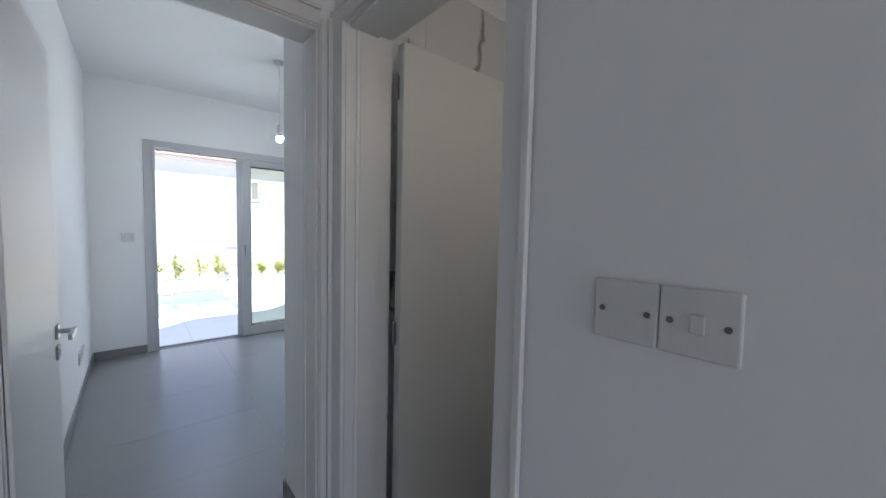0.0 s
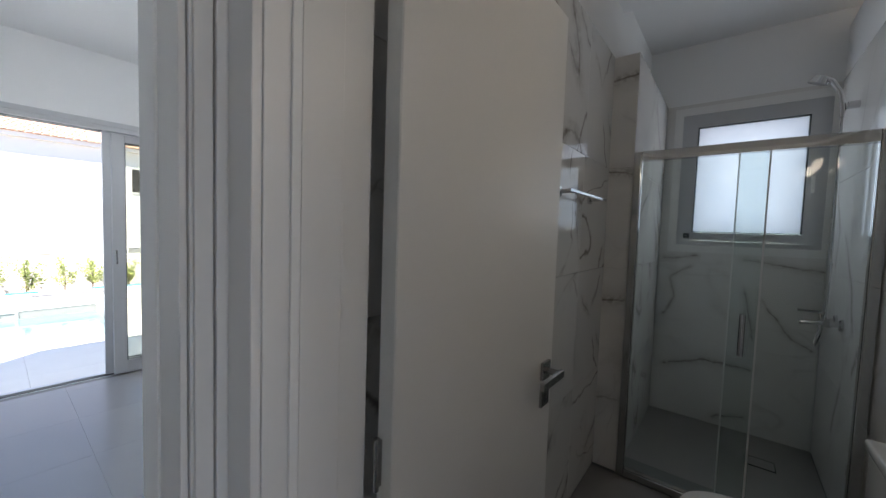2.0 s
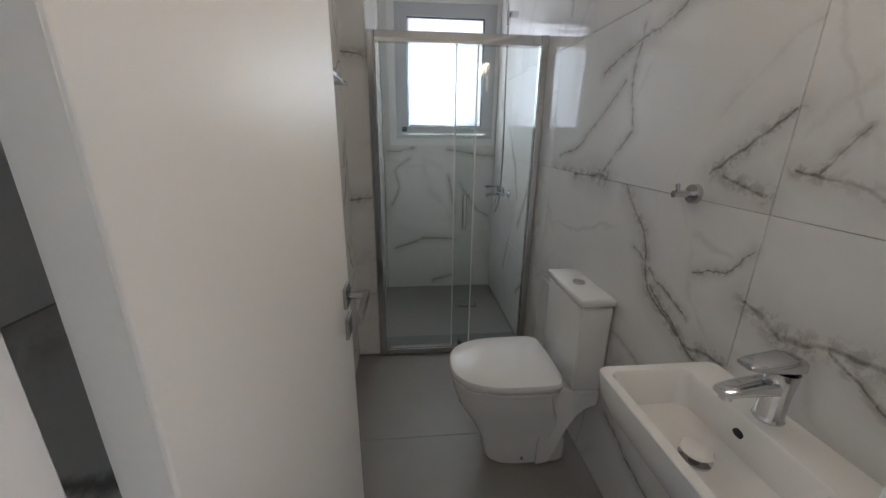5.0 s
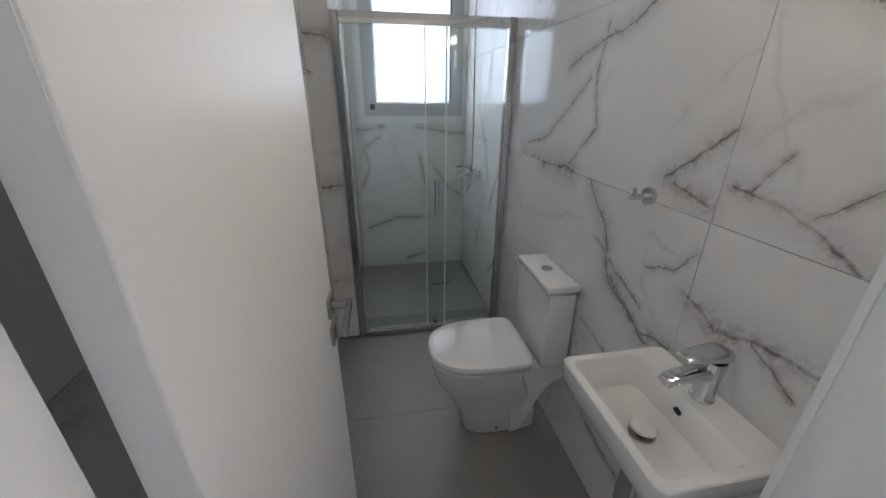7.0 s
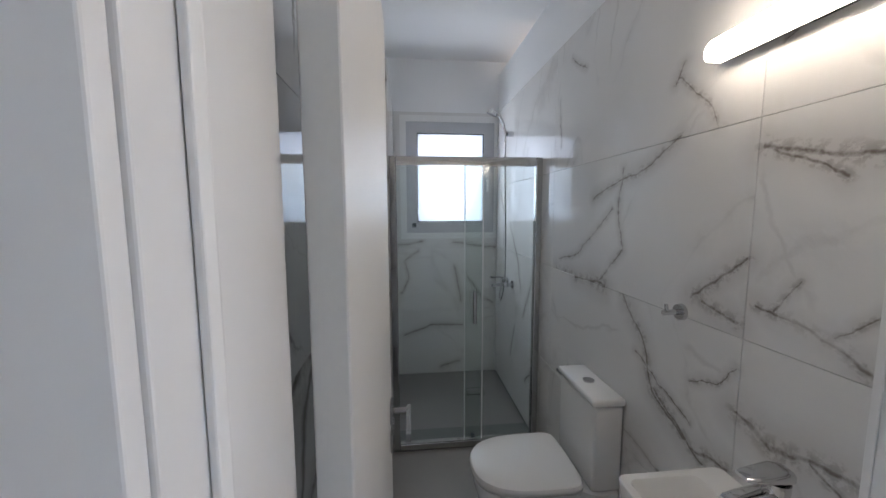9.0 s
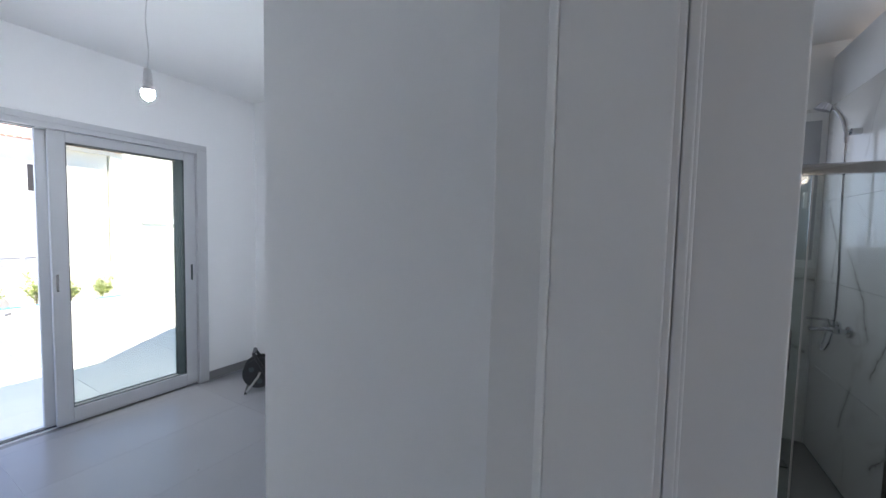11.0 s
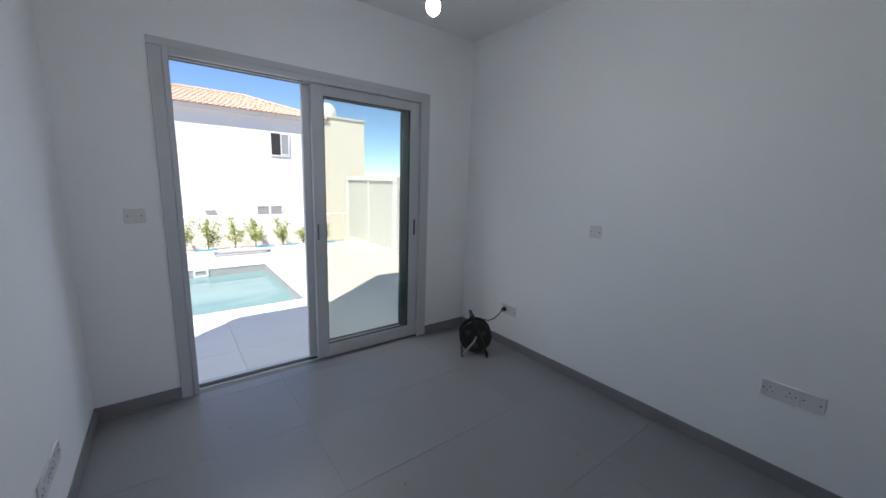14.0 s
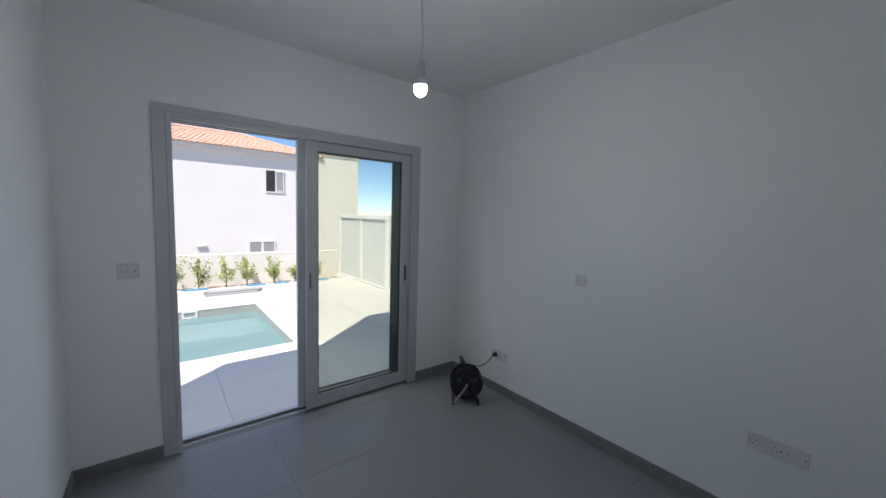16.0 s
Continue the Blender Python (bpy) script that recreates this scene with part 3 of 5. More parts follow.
# ---- door linings ----
def lining_bath():
    t = thing("door_frame", "off-white lacquered door frame with moulded architraves round the bathroom doorway", "door frame", (XH, 0, 0), kind="structure")
    ox = XH
    y0, y1 = D2
    h = HEAD

    def p(name, *pairs, mat=M_DOOR, **kw):
        return part(name, bevelled(boxes(*[((a[0] - ox, a[1], a[2]), (b[0] - ox, b[1], b[2])) for a, b in pairs]), 0.0015), mat, t, **kw)
    p("jamb", ((XH - 0.0008, y1, 0), (XB + 0.012, y1 + 0.019, h + 0.018)))
    p("jamb", ((XH - 0.004, y0 - 0.019, 0), (XB + 0.050, y0, h + 0.018)))
    p("head", ((XH - 0.004, y0 + 0.001, h), (XB + 0.004, y1 - 0.001, h + 0.02)))
    p("door_stop", ((XH + 0.048, y1 - 0.005, 0), (XB - 0.045, y1 - 0.0005, h - 0.011)))
    p("door_stop", ((XH + 0.01, y0 + 0.001, 0), (XB - 0.045, y0 + 0.014, h - 0.011)))
    p("jamb_edge", ((XB + 0.040, y0 + 0.0005, 0), (XB + 0.050, y0 + 0.003, h)))
    p("door_stop", ((XH + 0.01, y0 + 0.002, h - 0.01), (XB - 0.045, y1 - 0.002, h - 0.001)))
    for side, s in ((XH, -1), (XB, 1)):
        for k, (w0, w1, d) in enumerate(((0.0, 0.045, 0.013), (0.047, 0.062, 0.018))):
            x0, x1 = (side - d, side - 0.005) if s < 0 else (side + 0.005, side + d)
            if s > 0:
                p("architrave", ((x0, y1 + 0.004 + w0, 0), (x1, min(1.82, y1 + 0.004 + w1), h + w1)))
            p("architrave", ((x0, y0 - 0.004 - w1, 0), (x1, y0 - 0.004 - w0, h + w1)))
            p("architrave", ((x0, y0 - 0.003 - w0, h + 0.004 + w0), (x1, y1 + 0.003 + w0, h + 0.004 + w1)))
    p("architrave", ((XH - 0.014, y1 + 0.003, 0), (XH - 0.001, y1 + 0.0732, h + 0.062)))
    p("architrave", ((XH - 0.018, y1 + 0.074, 0), (XH - 0.001, y1 + 0.086, h + 0.062)))
    p("seal", ((XH + 0.034, y1 - 0.006, 0), (XH + 0.047, y1 - 0.0005, h - 0.011)), mat=M_SEAL, label="pale rubber door seal")
    p("seal", ((XB - 0.0445, y0 + 0.001, 0), (XB - 0.034, y0 + 0.012, h - 0.011)), mat=M_SEAL, label="pale rubber door seal")


def lining_bed():
    t = thing("door_frame", "off-white lacquered door frame with moulded architraves round the bedroom doorway", "door frame", (0, YH, 0), kind="structure")
    x0, x1 = D1
    h = HEAD

    def p(name, *pairs, mat=M_DOOR, **kw):
        return part(name, bevelled(boxes(*[((a[0], a[1] - YH, a[2]), (b[0], b[1] - YH, b[2])) for a, b in pairs]), 0.0015), mat, t, **kw)
    p("jamb", ((x1, YH - 0.004, 0), (x1 + 0.019, YB + 0.012, h + 0.018)))
    p("jamb", ((x0 - 0.019, YH - 0.004, 0), (x0, YB + 0.004, h + 0.018)))
    p("head", ((x0 + 0.001, YH - 0.004, h), (x1 - 0.001, YB + 0.004, h + 0.02)))
    p("door_stop", ((x1 - 0.010, YH + 0.002, 0), (x1 - 0.001, YB - 0.048, h - 0.011)))
    p("door_stop", ((x0 + 0.001, YH + 0.002, 0), (x0 + 0.010, YB - 0.048, h - 0.011)))
    p("door_stop", ((x0 + 0.002, YH + 0.002, h - 0.01), (x1 - 0.002, YB - 0.048, h - 0.001)))
    p("seal", ((x1 - 0.013, YB - 0.0478, 0), (x1 - 0.001, YB - 0.040, h - 0.011)), mat=M_SEAL, label="pale rubber door seal")
    p("strike_plate", ((x1 - 0.0015, YB - 0.034, 0.86), (x1 - 0.0005, YB - 0.018, 1.02)), mat=M_SATIN, label="satin steel strike plate")
    for w0, w1, d in ((0.0, 0.022, 0.013), (0.024, 0.036, 0.018)):
        p("architrave", ((x1 + 0.003 + w0, YH - d, 0), (x1 + 0.003 + w1, YH - 0.005, h + w1)))
    for w0, w1, d in ((0.0, 0.045, 0.013), (0.047, 0.062, 0.018)):
        p("architrave", ((x0 - 0.004 - w1, YH - d, 0), (x0 - 0.004 - w0, YH - 0.005, h + w1)))
        p("architrave", ((x0 - 0.003 - w0, YH - d, h + 0.004 + w0), (x1 + 0.002, YH - 0.005, h + 0.004 + w1)))
        p("architrave", ((x0 - 0.003 - w0, YB + 0.005, h + 0.004 + w0), (x1 + 0.002, YB + d, h + 0.004 + w1)))
    p("architrave", ((x1 + 0.020, YB + 0.002, 0), (x1 + 0.043, YB + 0.016, h + 0.062)))


lining_bath()
lining_bed()


def lever(parent, x, y, z, s, along):
    """Square rose, lever and keyhole plate on a door face. s: the way the face looks along y; along: the lever's way along x."""
    h = part("door_handle", bevelled(boxes(((x - 0.026, y, z - 0.026), (x + 0.026, y + s * 0.009, z + 0.026))), 0.0015), M_SATIN, parent, "satin chrome square lever handle")
    bm = cyl(bmesh.new(), (x, y + s * 0.009, z), (x, y + s * 0.05, z), 0.009)
    box(bm, (x - along * 0.011, y + s * 0.044, z - 0.010), (x + along * 0.125, y + s * 0.056, z + 0.010))
    part("lever", bm, M_SATIN, h, smooth=True)
    k = part("keyhole_plate", bevelled(boxes(((x - 0.026, y, z - 0.106), (x + 0.026, y + s * 0.008, z - 0.054))), 0.0015), M_SATIN, parent, "satin chrome square keyhole plate")
    part("keyhole", boxes(((x - 0.004, y + s * 0.0082, z - 0.092), (x + 0.004, y + s * 0.0088, z - 0.068))), M_HOLE, k)


def door_leaf(name, label, at, rz, width, face, grip=0.945):
    """A flush leaf that runs along its own x from the hinge; its front looks along -y."""
    t = thing(name, label, "door", at, rz=rz)
    part("leaf", bevelled(boxes(((0, 0, 0.008), (width, face, 2.008))), 0.002), M_DOOR, t)
    part("edging", boxes(((-0.0012, 0.002, 0.01), (-0.0002, face - 0.002, 2.006))), M_EDGE, t, "grey-green tinted edge strip of the door")
    lever(t, width - 0.055, 0.0, grip, -1, -1)
    lever(t, width - 0.055, face, grip, 1, -1)
    for z in (0.22, 0.99, 1.86):
        bm = cyl(bmesh.new(), (-0.012, 0.026, z - 0.045), (-0.012, 0.026, z + 0.045), 0.0055, n=12)
        box(bm, (-0.012, 0.024, z - 0.04), (-0.0014, 0.027, z + 0.04))
        part("hinge", bm, M_SATIN, t, "satin steel butt hinge", smooth=True)
    return t


door_leaf("door_bathroom", "flush off-white bathroom door standing wide open into the bathroom", (1.533, 1.660, 0), -0.6, 0.656, 0.037, 0.985)
door_leaf("door_bedroom", "flush off-white bedroom door standing wide open along the passage wall", (0.577, 1.975, 0), 90, 0.665, 0.040)


# ---- sliding door ----
def sliding_door():
    t = thing("sliding_door", "grey aluminium sliding glass door, half open onto the patio", "sliding door", (0, YW, 0))
    A, B, T = 0.883, 2.80, 2.20

    def p(name, *pairs, mat=M_ALU, parent=t, bev=0.003, **kw):
        return part(name, bevelled(boxes(*pairs), bev), mat, parent, **kw)
    p("architrave", ((A, -0.016, 0.0), (A + 0.066, 0.0, T - 0.045)), label="flat grey aluminium cover trim")
    p("architrave", ((B - 0.058, -0.016, 0.0), (B, 0.0, T - 0.045)), label="flat grey aluminium cover trim")
    p("architrave", ((A, -0.016, T - 0.044), (B, 0.0, T)), label="flat grey aluminium cover trim")
    f = p("outer_frame", ((A + 0.067, -0.022, 0.0), (A + 0.097, 0.16, T - 0.045)))
    p("frame_side", ((B - 0.087, -0.022, 0.0), (B - 0.059, 0.16, T - 0.045)), parent=f)
    p("frame_head", ((A + 0.0975, -0.022, T - 0.082), (B - 0.0875, 0.119, T - 0.046)), parent=f)
    p("threshold", ((A + 0.0975, 0.050, -0.01), (B - 0.0875, 0.060, 0.002)), parent=f)
    p("threshold", ((A + 0.0975, 0.118, -0.03), (B - 0.0875, 0.16, 0.006)), parent=f)
    part("track_recess", boxes(((A + 0.0975, -0.006, -0.02), (B - 0.0875, 0.049, -0.008)), ((A + 0.0975, 0.076, -0.02), (B - 0.0875, 0.117, -0.008))), M_HOLE, f, "black sliding track groove")
    part("head_track", boxes(((A + 0.0985, 0.004, T - 0.0835), (1.73, 0.049, T - 0.0822)), ((A + 0.0985, 0.070, T - 0.0835), (1.73, 0.112, T - 0.0822))), M_DARK, f, "dark groove in the frame head")

    def sash(name, x0, x1, y0, y1, w, label, far=M_ALU):
        z0, z1, k = 0.013, T - 0.083, 0.105
        s = part(name, bevelled(boxes(((x0, y0, z0), (x0 + w, y1, z1))), 0.004), M_ALU, t, label)
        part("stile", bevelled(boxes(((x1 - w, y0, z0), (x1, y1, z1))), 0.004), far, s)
        part("bottom_rail", bevelled(boxes(((x0 + w, y0 + 0.001, z0), (x1 - w, y1 - 0.001, z0 + k))), 0.004), M_ALU, s)
        part("top_rail", bevelled(boxes(((x0 + w, y0 + 0.001, z1 - 0.070), (x1 - w, y1 - 0.001, z1))), 0.004), M_ALU, s)
        m = (y0 + y1) / 2
        g = 0.006
        part("gasket", boxes(((x0 + w, y0 + 0.008, z0 + k), (x0 + w + g, y1 - 0.008, z1 - 0.070)), ((x1 - w - g, y0 + 0.008, z0 + k), (x1 - w, y1 - 0.008, z1 - 0.070)),
                             ((x0 + w + g, y0 + 0.008, z0 + k), (x1 - w - g, y1 - 0.008, z0 + k + g)), ((x0 + w + g, y0 + 0.008, z1 - 0.070 - g), (x1 - w - g, y1 - 0.008, z1 - 0.070))), M_DARK, s, "black rubber glazing gasket")
        pane = part("pane", boxes(((x0 + w + g, m - 0.003, z0 + k + g), (x1 - w - g, m + 0.003, z1 - 0.070 - g))), M_PANE, s, "clear double-glazed pane with a faint green tint")
        pane.visible_shadow = False
        return s
    s = sash("inner_sash", 1.785, 2.712, 0.013, 0.049, 0.088, "grey aluminium inner sliding sash")
    part("pull_handle", bevelled(boxes(((2.665, 0.004, 0.98), (2.68, 0.013, 1.12))), 0.002), M_DARK, s, "slim black recessed pull")
    part("pull_handle", bevelled(boxes(((1.805, 0.008, 0.99), (1.818, 0.013, 1.11))), 0.002), M_SATIN, s, "slim grey pull")
    # the far stile has its shade behind the inner pane painted in
    sash("outer_sash", 1.737, 2.664, 0.077, 0.117, 0.082, "grey aluminium outer sliding sash", M_ALU_SHADED)


sliding_door()


# ---- floors, skirtings ----
FX, FY = [1.48 + 1.2 * k for k in range(-5, 4)], [4.69 + 0.6 * k for k in range(-14, 4)]
floor_bed = part("floor", boxes(((XL, YB, -0.0105), (XR, YW, -0.0065))), M_GROUT, label="large matt grey porcelain floor tiles laid in straight rows", kind="structure")


# skirtings
def skirt(pairs):
    part("skirting", bevelled(boxes(*pairs), 0.0012, 1), M_SKIRT, kind="structure", label="low grey porcelain skirting tile along the wall")
    return None


SK, ST = 0.080, 0.010
for a in ((XL + ST, 0.882),):
    skirt([((a[0], YW - ST, 0.0), (a[1], YW - 0.0005, SK))])
skirt([((2.802, YW - ST, 0.0), (XR - ST, YW - 0.0005, SK))])
for y0, y1 in ((YB + 0.03, 2.85), (2.852, 4.05), (4.052, YW)):
    skirt([((XL + 0.0005, y0, 0.0), (XL + ST, y1, SK))])
for y0, y1 in ((YB + ST, 3.464), (3.466, 4.664), (4.666, YW)):
    skirt([((XR - ST, y0, 0.0), (XR - 0.0005, y1, SK))])
skirt([((XP - ST, YB + 0.018, 0.0), (XP - 0.0005, YP + ST, SK))])
skirt([((XP, YP + 0.0005, 0.0), (XP + 0.12, YP + ST, SK))])
skirt([((XP + 0.121, YB + 0.0005, 0.0), (XR - ST, YB + ST, SK))])
skirt([((XH - ST, -2.7, 0.0), (XH - 0.0005, D2[0] - 0.068, SK))])


# ---- wall plates ----
def plate(name, label, u, z, w, face, pos, kind="socket", screws=True):
    """A wall plate 86 mm high, w wide. face: the way it looks (-x, x or -y); pos: the wall's plane; u, z: its middle."""
    rz = {"-y": 0, "-x": -90, "x": 90}[face]
    at = {"-y": (u, pos, z), "-x": (pos, u, z), "x": (pos, u, z)}[face]
    t = thing(name, label, "socket" if kind == "socket" else "switch", at, rz=rz)
    part("faceplate", bevelled(boxes(((-w / 2, -0.009, -0.043), (w / 2, -0.0004, 0.043))), 0.003), M_PLATE, t)
    if screws:
        for sx in (-1, 1):
            bm = cyl(bmesh.new(), (sx * (0.030 if w < 0.12 else 0.060), -0.0102, 0.0), (sx * (0.030 if w < 0.12 else 0.060), -0.0088, 0.0), 0.0042, n=12)
            part("screw", bm, M_SCREW, t)
    if kind == "socket":
        for cx in ((0.0,) if w < 0.1 else (-0.036, 0.036)):
            part("socket_holes", boxes(((cx - 0.002, -0.0096, 0.006), (cx + 0.002, -0.0088, 0.014)), ((cx - 0.013, -0.0096, -0.012), (cx - 0.007, -0.0088, -0.008)), ((cx + 0.007, -0.0096, -0.012), (cx + 0.013, -0.0088, -0.008))), M_HOLE, t, "dark socket slots")
            part("rocker", bevelled(boxes(((cx + (0.018 if w > 0.1 else 0.016), -0.012, 0.018), (cx + (0.030 if w > 0.1 else 0.028), -0.009, 0.034))), 0.001), M_PLATE, t)
    if kind == "switch":
        part("rocker", bevelled(boxes(((-0.008, -0.013, -0.012), (0.008, -0.009, 0.012))), 0.0015), M_PLATE, t)
    return t


plate("light_switch", "square white light switch plate by the bathroom doorway", 0.722, 1.268, 0.086, "-x", XH, "switch")
plate("blank_plate", "square white blank wall plate beside the light switch", 0.809, 1.268, 0.086, "-x", XH, "blank")
plate("light_switch", "white double light switch beside the sliding door", 0.752, 1.203, 0.100, "-y", YW, "switch")
plate("aerial_socket", "small square white wall outlet at chest height", 4.02, 1.146, 0.086, "-x", XR, "blank")
plate("double_socket", "white double power socket low on the wall", 2.955, 0.473, 0.146, "-x", XR)
plate("aerial_socket", "white blank outlet plate beside the double socket", 2.838, 0.473, 0.086, "-x", XR, "blank")
plate("power_socket", "white power socket with the reel's plug in it", 4.81, 0.345, 0.086, "-x", XR)
plate("aerial_socket", "white outlet plate near the room's corner", 4.723, 0.345, 0.086, "-x", XR, "blank")
plate("double_socket", "white double power socket low on the side wall", 4.575, 0.325, 0.146, "x", XL)
plate("double_socket", "white double power socket low on the side wall behind the door", 3.41, 0.325, 0.146, "x", XL)
plate("double_socket", "white double outlet plate low on the side wall", 4.423, 0.325, 0.146, "x", XL)


# ---- lamps ----
def pendant():
    t = thing("pendant_bulb", "bare lit bulb on a thin white cable below a ceiling rose", "ceiling lamp", (1.775, 3.915, 2.105))
    part("ceiling_rose", lathe(bmesh.new(), [(0.012, CEIL - 2.105 - 0.028), (0.030, CEIL - 2.105 - 0.025), (0.046, CEIL - 2.105 - 0.008), (0.048, CEIL - 2.105 - 0.001)]), M_WIRE, t, smooth=True)
    pts = [(0.006 * math.sin(k * 0.9), 0.004 * math.cos(k * 0.7), 0.115 + (CEIL - 2.105 - 0.14) * k / 12) for k in range(13)]
    pts[0] = (0, 0, 0.112)
    part("cable", tube(bmesh.new(), pts, 0.0028, 8), M_WIRE, t, "thin white flex, slightly kinked", smooth=True)
    part("lamp_holder", lathe(bmesh.new(), [(0.006, 0.118), (0.014, 0.112), (0.017, 0.085), (0.019, 0.06), (0.020, 0.048), (0.018, 0.044)]), M_WIRE, t, "white plastic lamp holder", smooth=True)
    part("bulb_base", lathe(bmesh.new(), [(0.014, 0.046), (0.016, 0.036), (0.024, 0.02), (0.027, 0.011)]), M_WIRE, t, smooth=True)
    bm = lathe(bmesh.new(), [(0.0265, 0.0105)] + [(0.026 * math.cos(radians(a)), 0.029 * math.sin(radians(a)) - 0.002) for a in range(24, -90, -12)] + [(0.003, -0.035)])
    part("bulb", bm, M_BULB, t, "glowing white globe bulb", smooth=True)


pendant()


def mirror_light():
    t = thing("mirror_light", "long white LED bar light fixed above the basin", "wall lamp", (1.84, BS, 1.930))
    part("mounting", bevelled(boxes(((-0.06, 0.0005, -0.02), (0.06, 0.025, 0.02))), 0.003), M_CHROME, t)

    def bar(r, y0, y1, w):
        ring = lambda y, q: [Vector((w + q * math.sin(radians(a)), y, q * math.cos(radians(a)))) for a in range(0, 181, 20)] + [Vector((-w - q * math.sin(radians(a)), y, -q * math.cos(radians(a)))) for a in range(0, 181, 20)]
        return loft(bmesh.new(), [ring(y0, r), ring(y1, r)])
    part("housing", bar(0.020, 0.001, 0.030, 0.235), M_CHROME, t, "slim chrome housing", smooth=True)
    part("rim", bar(0.0295, 0.0302, 0.035, 0.245), M_CHROME, t, "thin chrome rim", smooth=True)
    part("diffuser", bar(0.027, 0.0352, 0.060, 0.245), M_LED, t, "lit white diffuser")


mirror_light()


# ---- bathroom things ----
def window_bath():
    t = thing("window_bathroom", "small grey aluminium window with bright frosted glass above the shower", "window", (XE, 0, 0), kind="structure")
    y0, y1, z0, z1 = WY[0] - 0.03, WY[1] - 0.005, WZ[0] - 0.03, WZ[1] + 0.03

    def ring(name, a0, a1, b0, b1, w, x0, x1, mat, parent=t, label="", bev=0.003):
        bm = boxes(((x0, a0, b0), (x1, a0 + w, b1)), ((x0, a1 - w, b0), (x1, a1, b1)), ((x0, a0 + w, b0), (x1, a1 - w, b0 + w)), ((x0, a0 + w, b1 - w), (x1, a1 - w, b1)))
        return part(name, bm, mat, parent, label)
    ring("casing", 0.735, 1.645, 1.275, 2.37, 0.055, -0.012, 0.03, M_WHITE, label="white window surround")
    f = ring("window_frame", 0.79, 1.59, 1.33, 2.315, 0.035, -0.004, 0.05, M_ALU)
    ring("sash", 0.826, 1.554, 1.366, 2.279, 0.060, -0.016, 0.035, M_ALU)
    ring("gasket", 0.887, 1.493, 1.427, 2.218, 0.007, -0.006, 0.02, M_DARK)
    g = part("pane", boxes(((0.008, 0.895, 1.435), (0.013, 1.485, 2.210))), M_FROST, t, "frosted glass pane glowing with daylight")
    g.visible_shadow = False
    bm = boxes(((-0.024, 1.505, 1.38), (-0.017, 1.545, 1.42)))
    part("hinge", bm, M_DARK, t)
    bm = cyl(bmesh.new(), (-0.017, 0.858, 1.80), (-0.045, 0.858, 1.80), 0.009)
    box(bm, (-0.052, 0.850, 1.70), (-0.040, 0.866, 1.81))
    part("window_handle", bm, M_WHITE, t, "white turn handle")


window_bath()


def shower():
    t = thing("shower_screen", "framed sliding glass shower screen with polished aluminium rails", "shower screen", (XS, 0, 0))

    def p(name, a, b, mat=M_STEEL, parent=t, bev=0.005, **kw):
        return part(name, bevelled(boxes((a, b)), bev), mat, parent, **kw)
    p("post", (-0.022, BS + 0.001, 0.0), (0.022, BS + 0.042, 1.85))
    p("post", (-0.022, 1.657, 0.0), (0.022, 1.698, 1.85))
    part("top_rail", tubes_rail(BS + 0.043, 1.656), M_STEEL, t, "rounded polished top rail", smooth=True)
    p("bottom_rail", (-0.024, BS + 0.043, 0.0), (0.022, 1.656, 0.045))
    a = part("fixed_panel", boxes(((0.006, BS + 0.043, 0.046), (0.012, 1.236, 1.795))), M_GLASS, t, "clear glass fixed panel")
    b = part("sliding_panel", boxes(((-0.012, 1.134, 0.05), (-0.006, 1.656, 1.795))), M_GLASS, t, "clear glass sliding panel")
    for o in (a, b):
        o.visible_shadow = False
    part("edge_strip", boxes(((0.004, 1.237, 0.046), (0.014, 1.243, 1.795))), M_SEAL, t)
    part("edge_strip", boxes(((-0.014, 1.126, 0.05), (-0.004, 1.133, 1.795))), M_SEAL, t)
    bm = cyl(bmesh.new(), (-0.045, 1.185, 0.83), (-0.045, 1.185, 1.03), 0.012)
    cyl(bm, (-0.045, 1.185, 0.86), (-0.012, 1.185, 0.86), 0.006), cyl(bm, (-0.045, 1.185, 1.0), (-0.012, 1.185, 1.0), 0.006)
    part("pull_handle", bm, M_CHROME, t, "short chrome bar handle", smooth=True)
    part("roller", cyl(bmesh.new(), (-0.02, 1.19, 0.07), (-0.003, 1.19, 0.07), 0.014), M_DARK, t, "small dark bottom roller", smooth=True)


def tubes_rail(y0, y1):
    prof = [(-0.026, 0.0), (-0.026, 0.035), (-0.018, 0.05), (0.0, 0.056), (0.018, 0.05), (0.024, 0.035), (0.024, 0.0)]
    return loft(bmesh.new(), [[Vector((x, y, 1.796 + z)) for x, z in prof] for y in (y0, y1)])


shower()


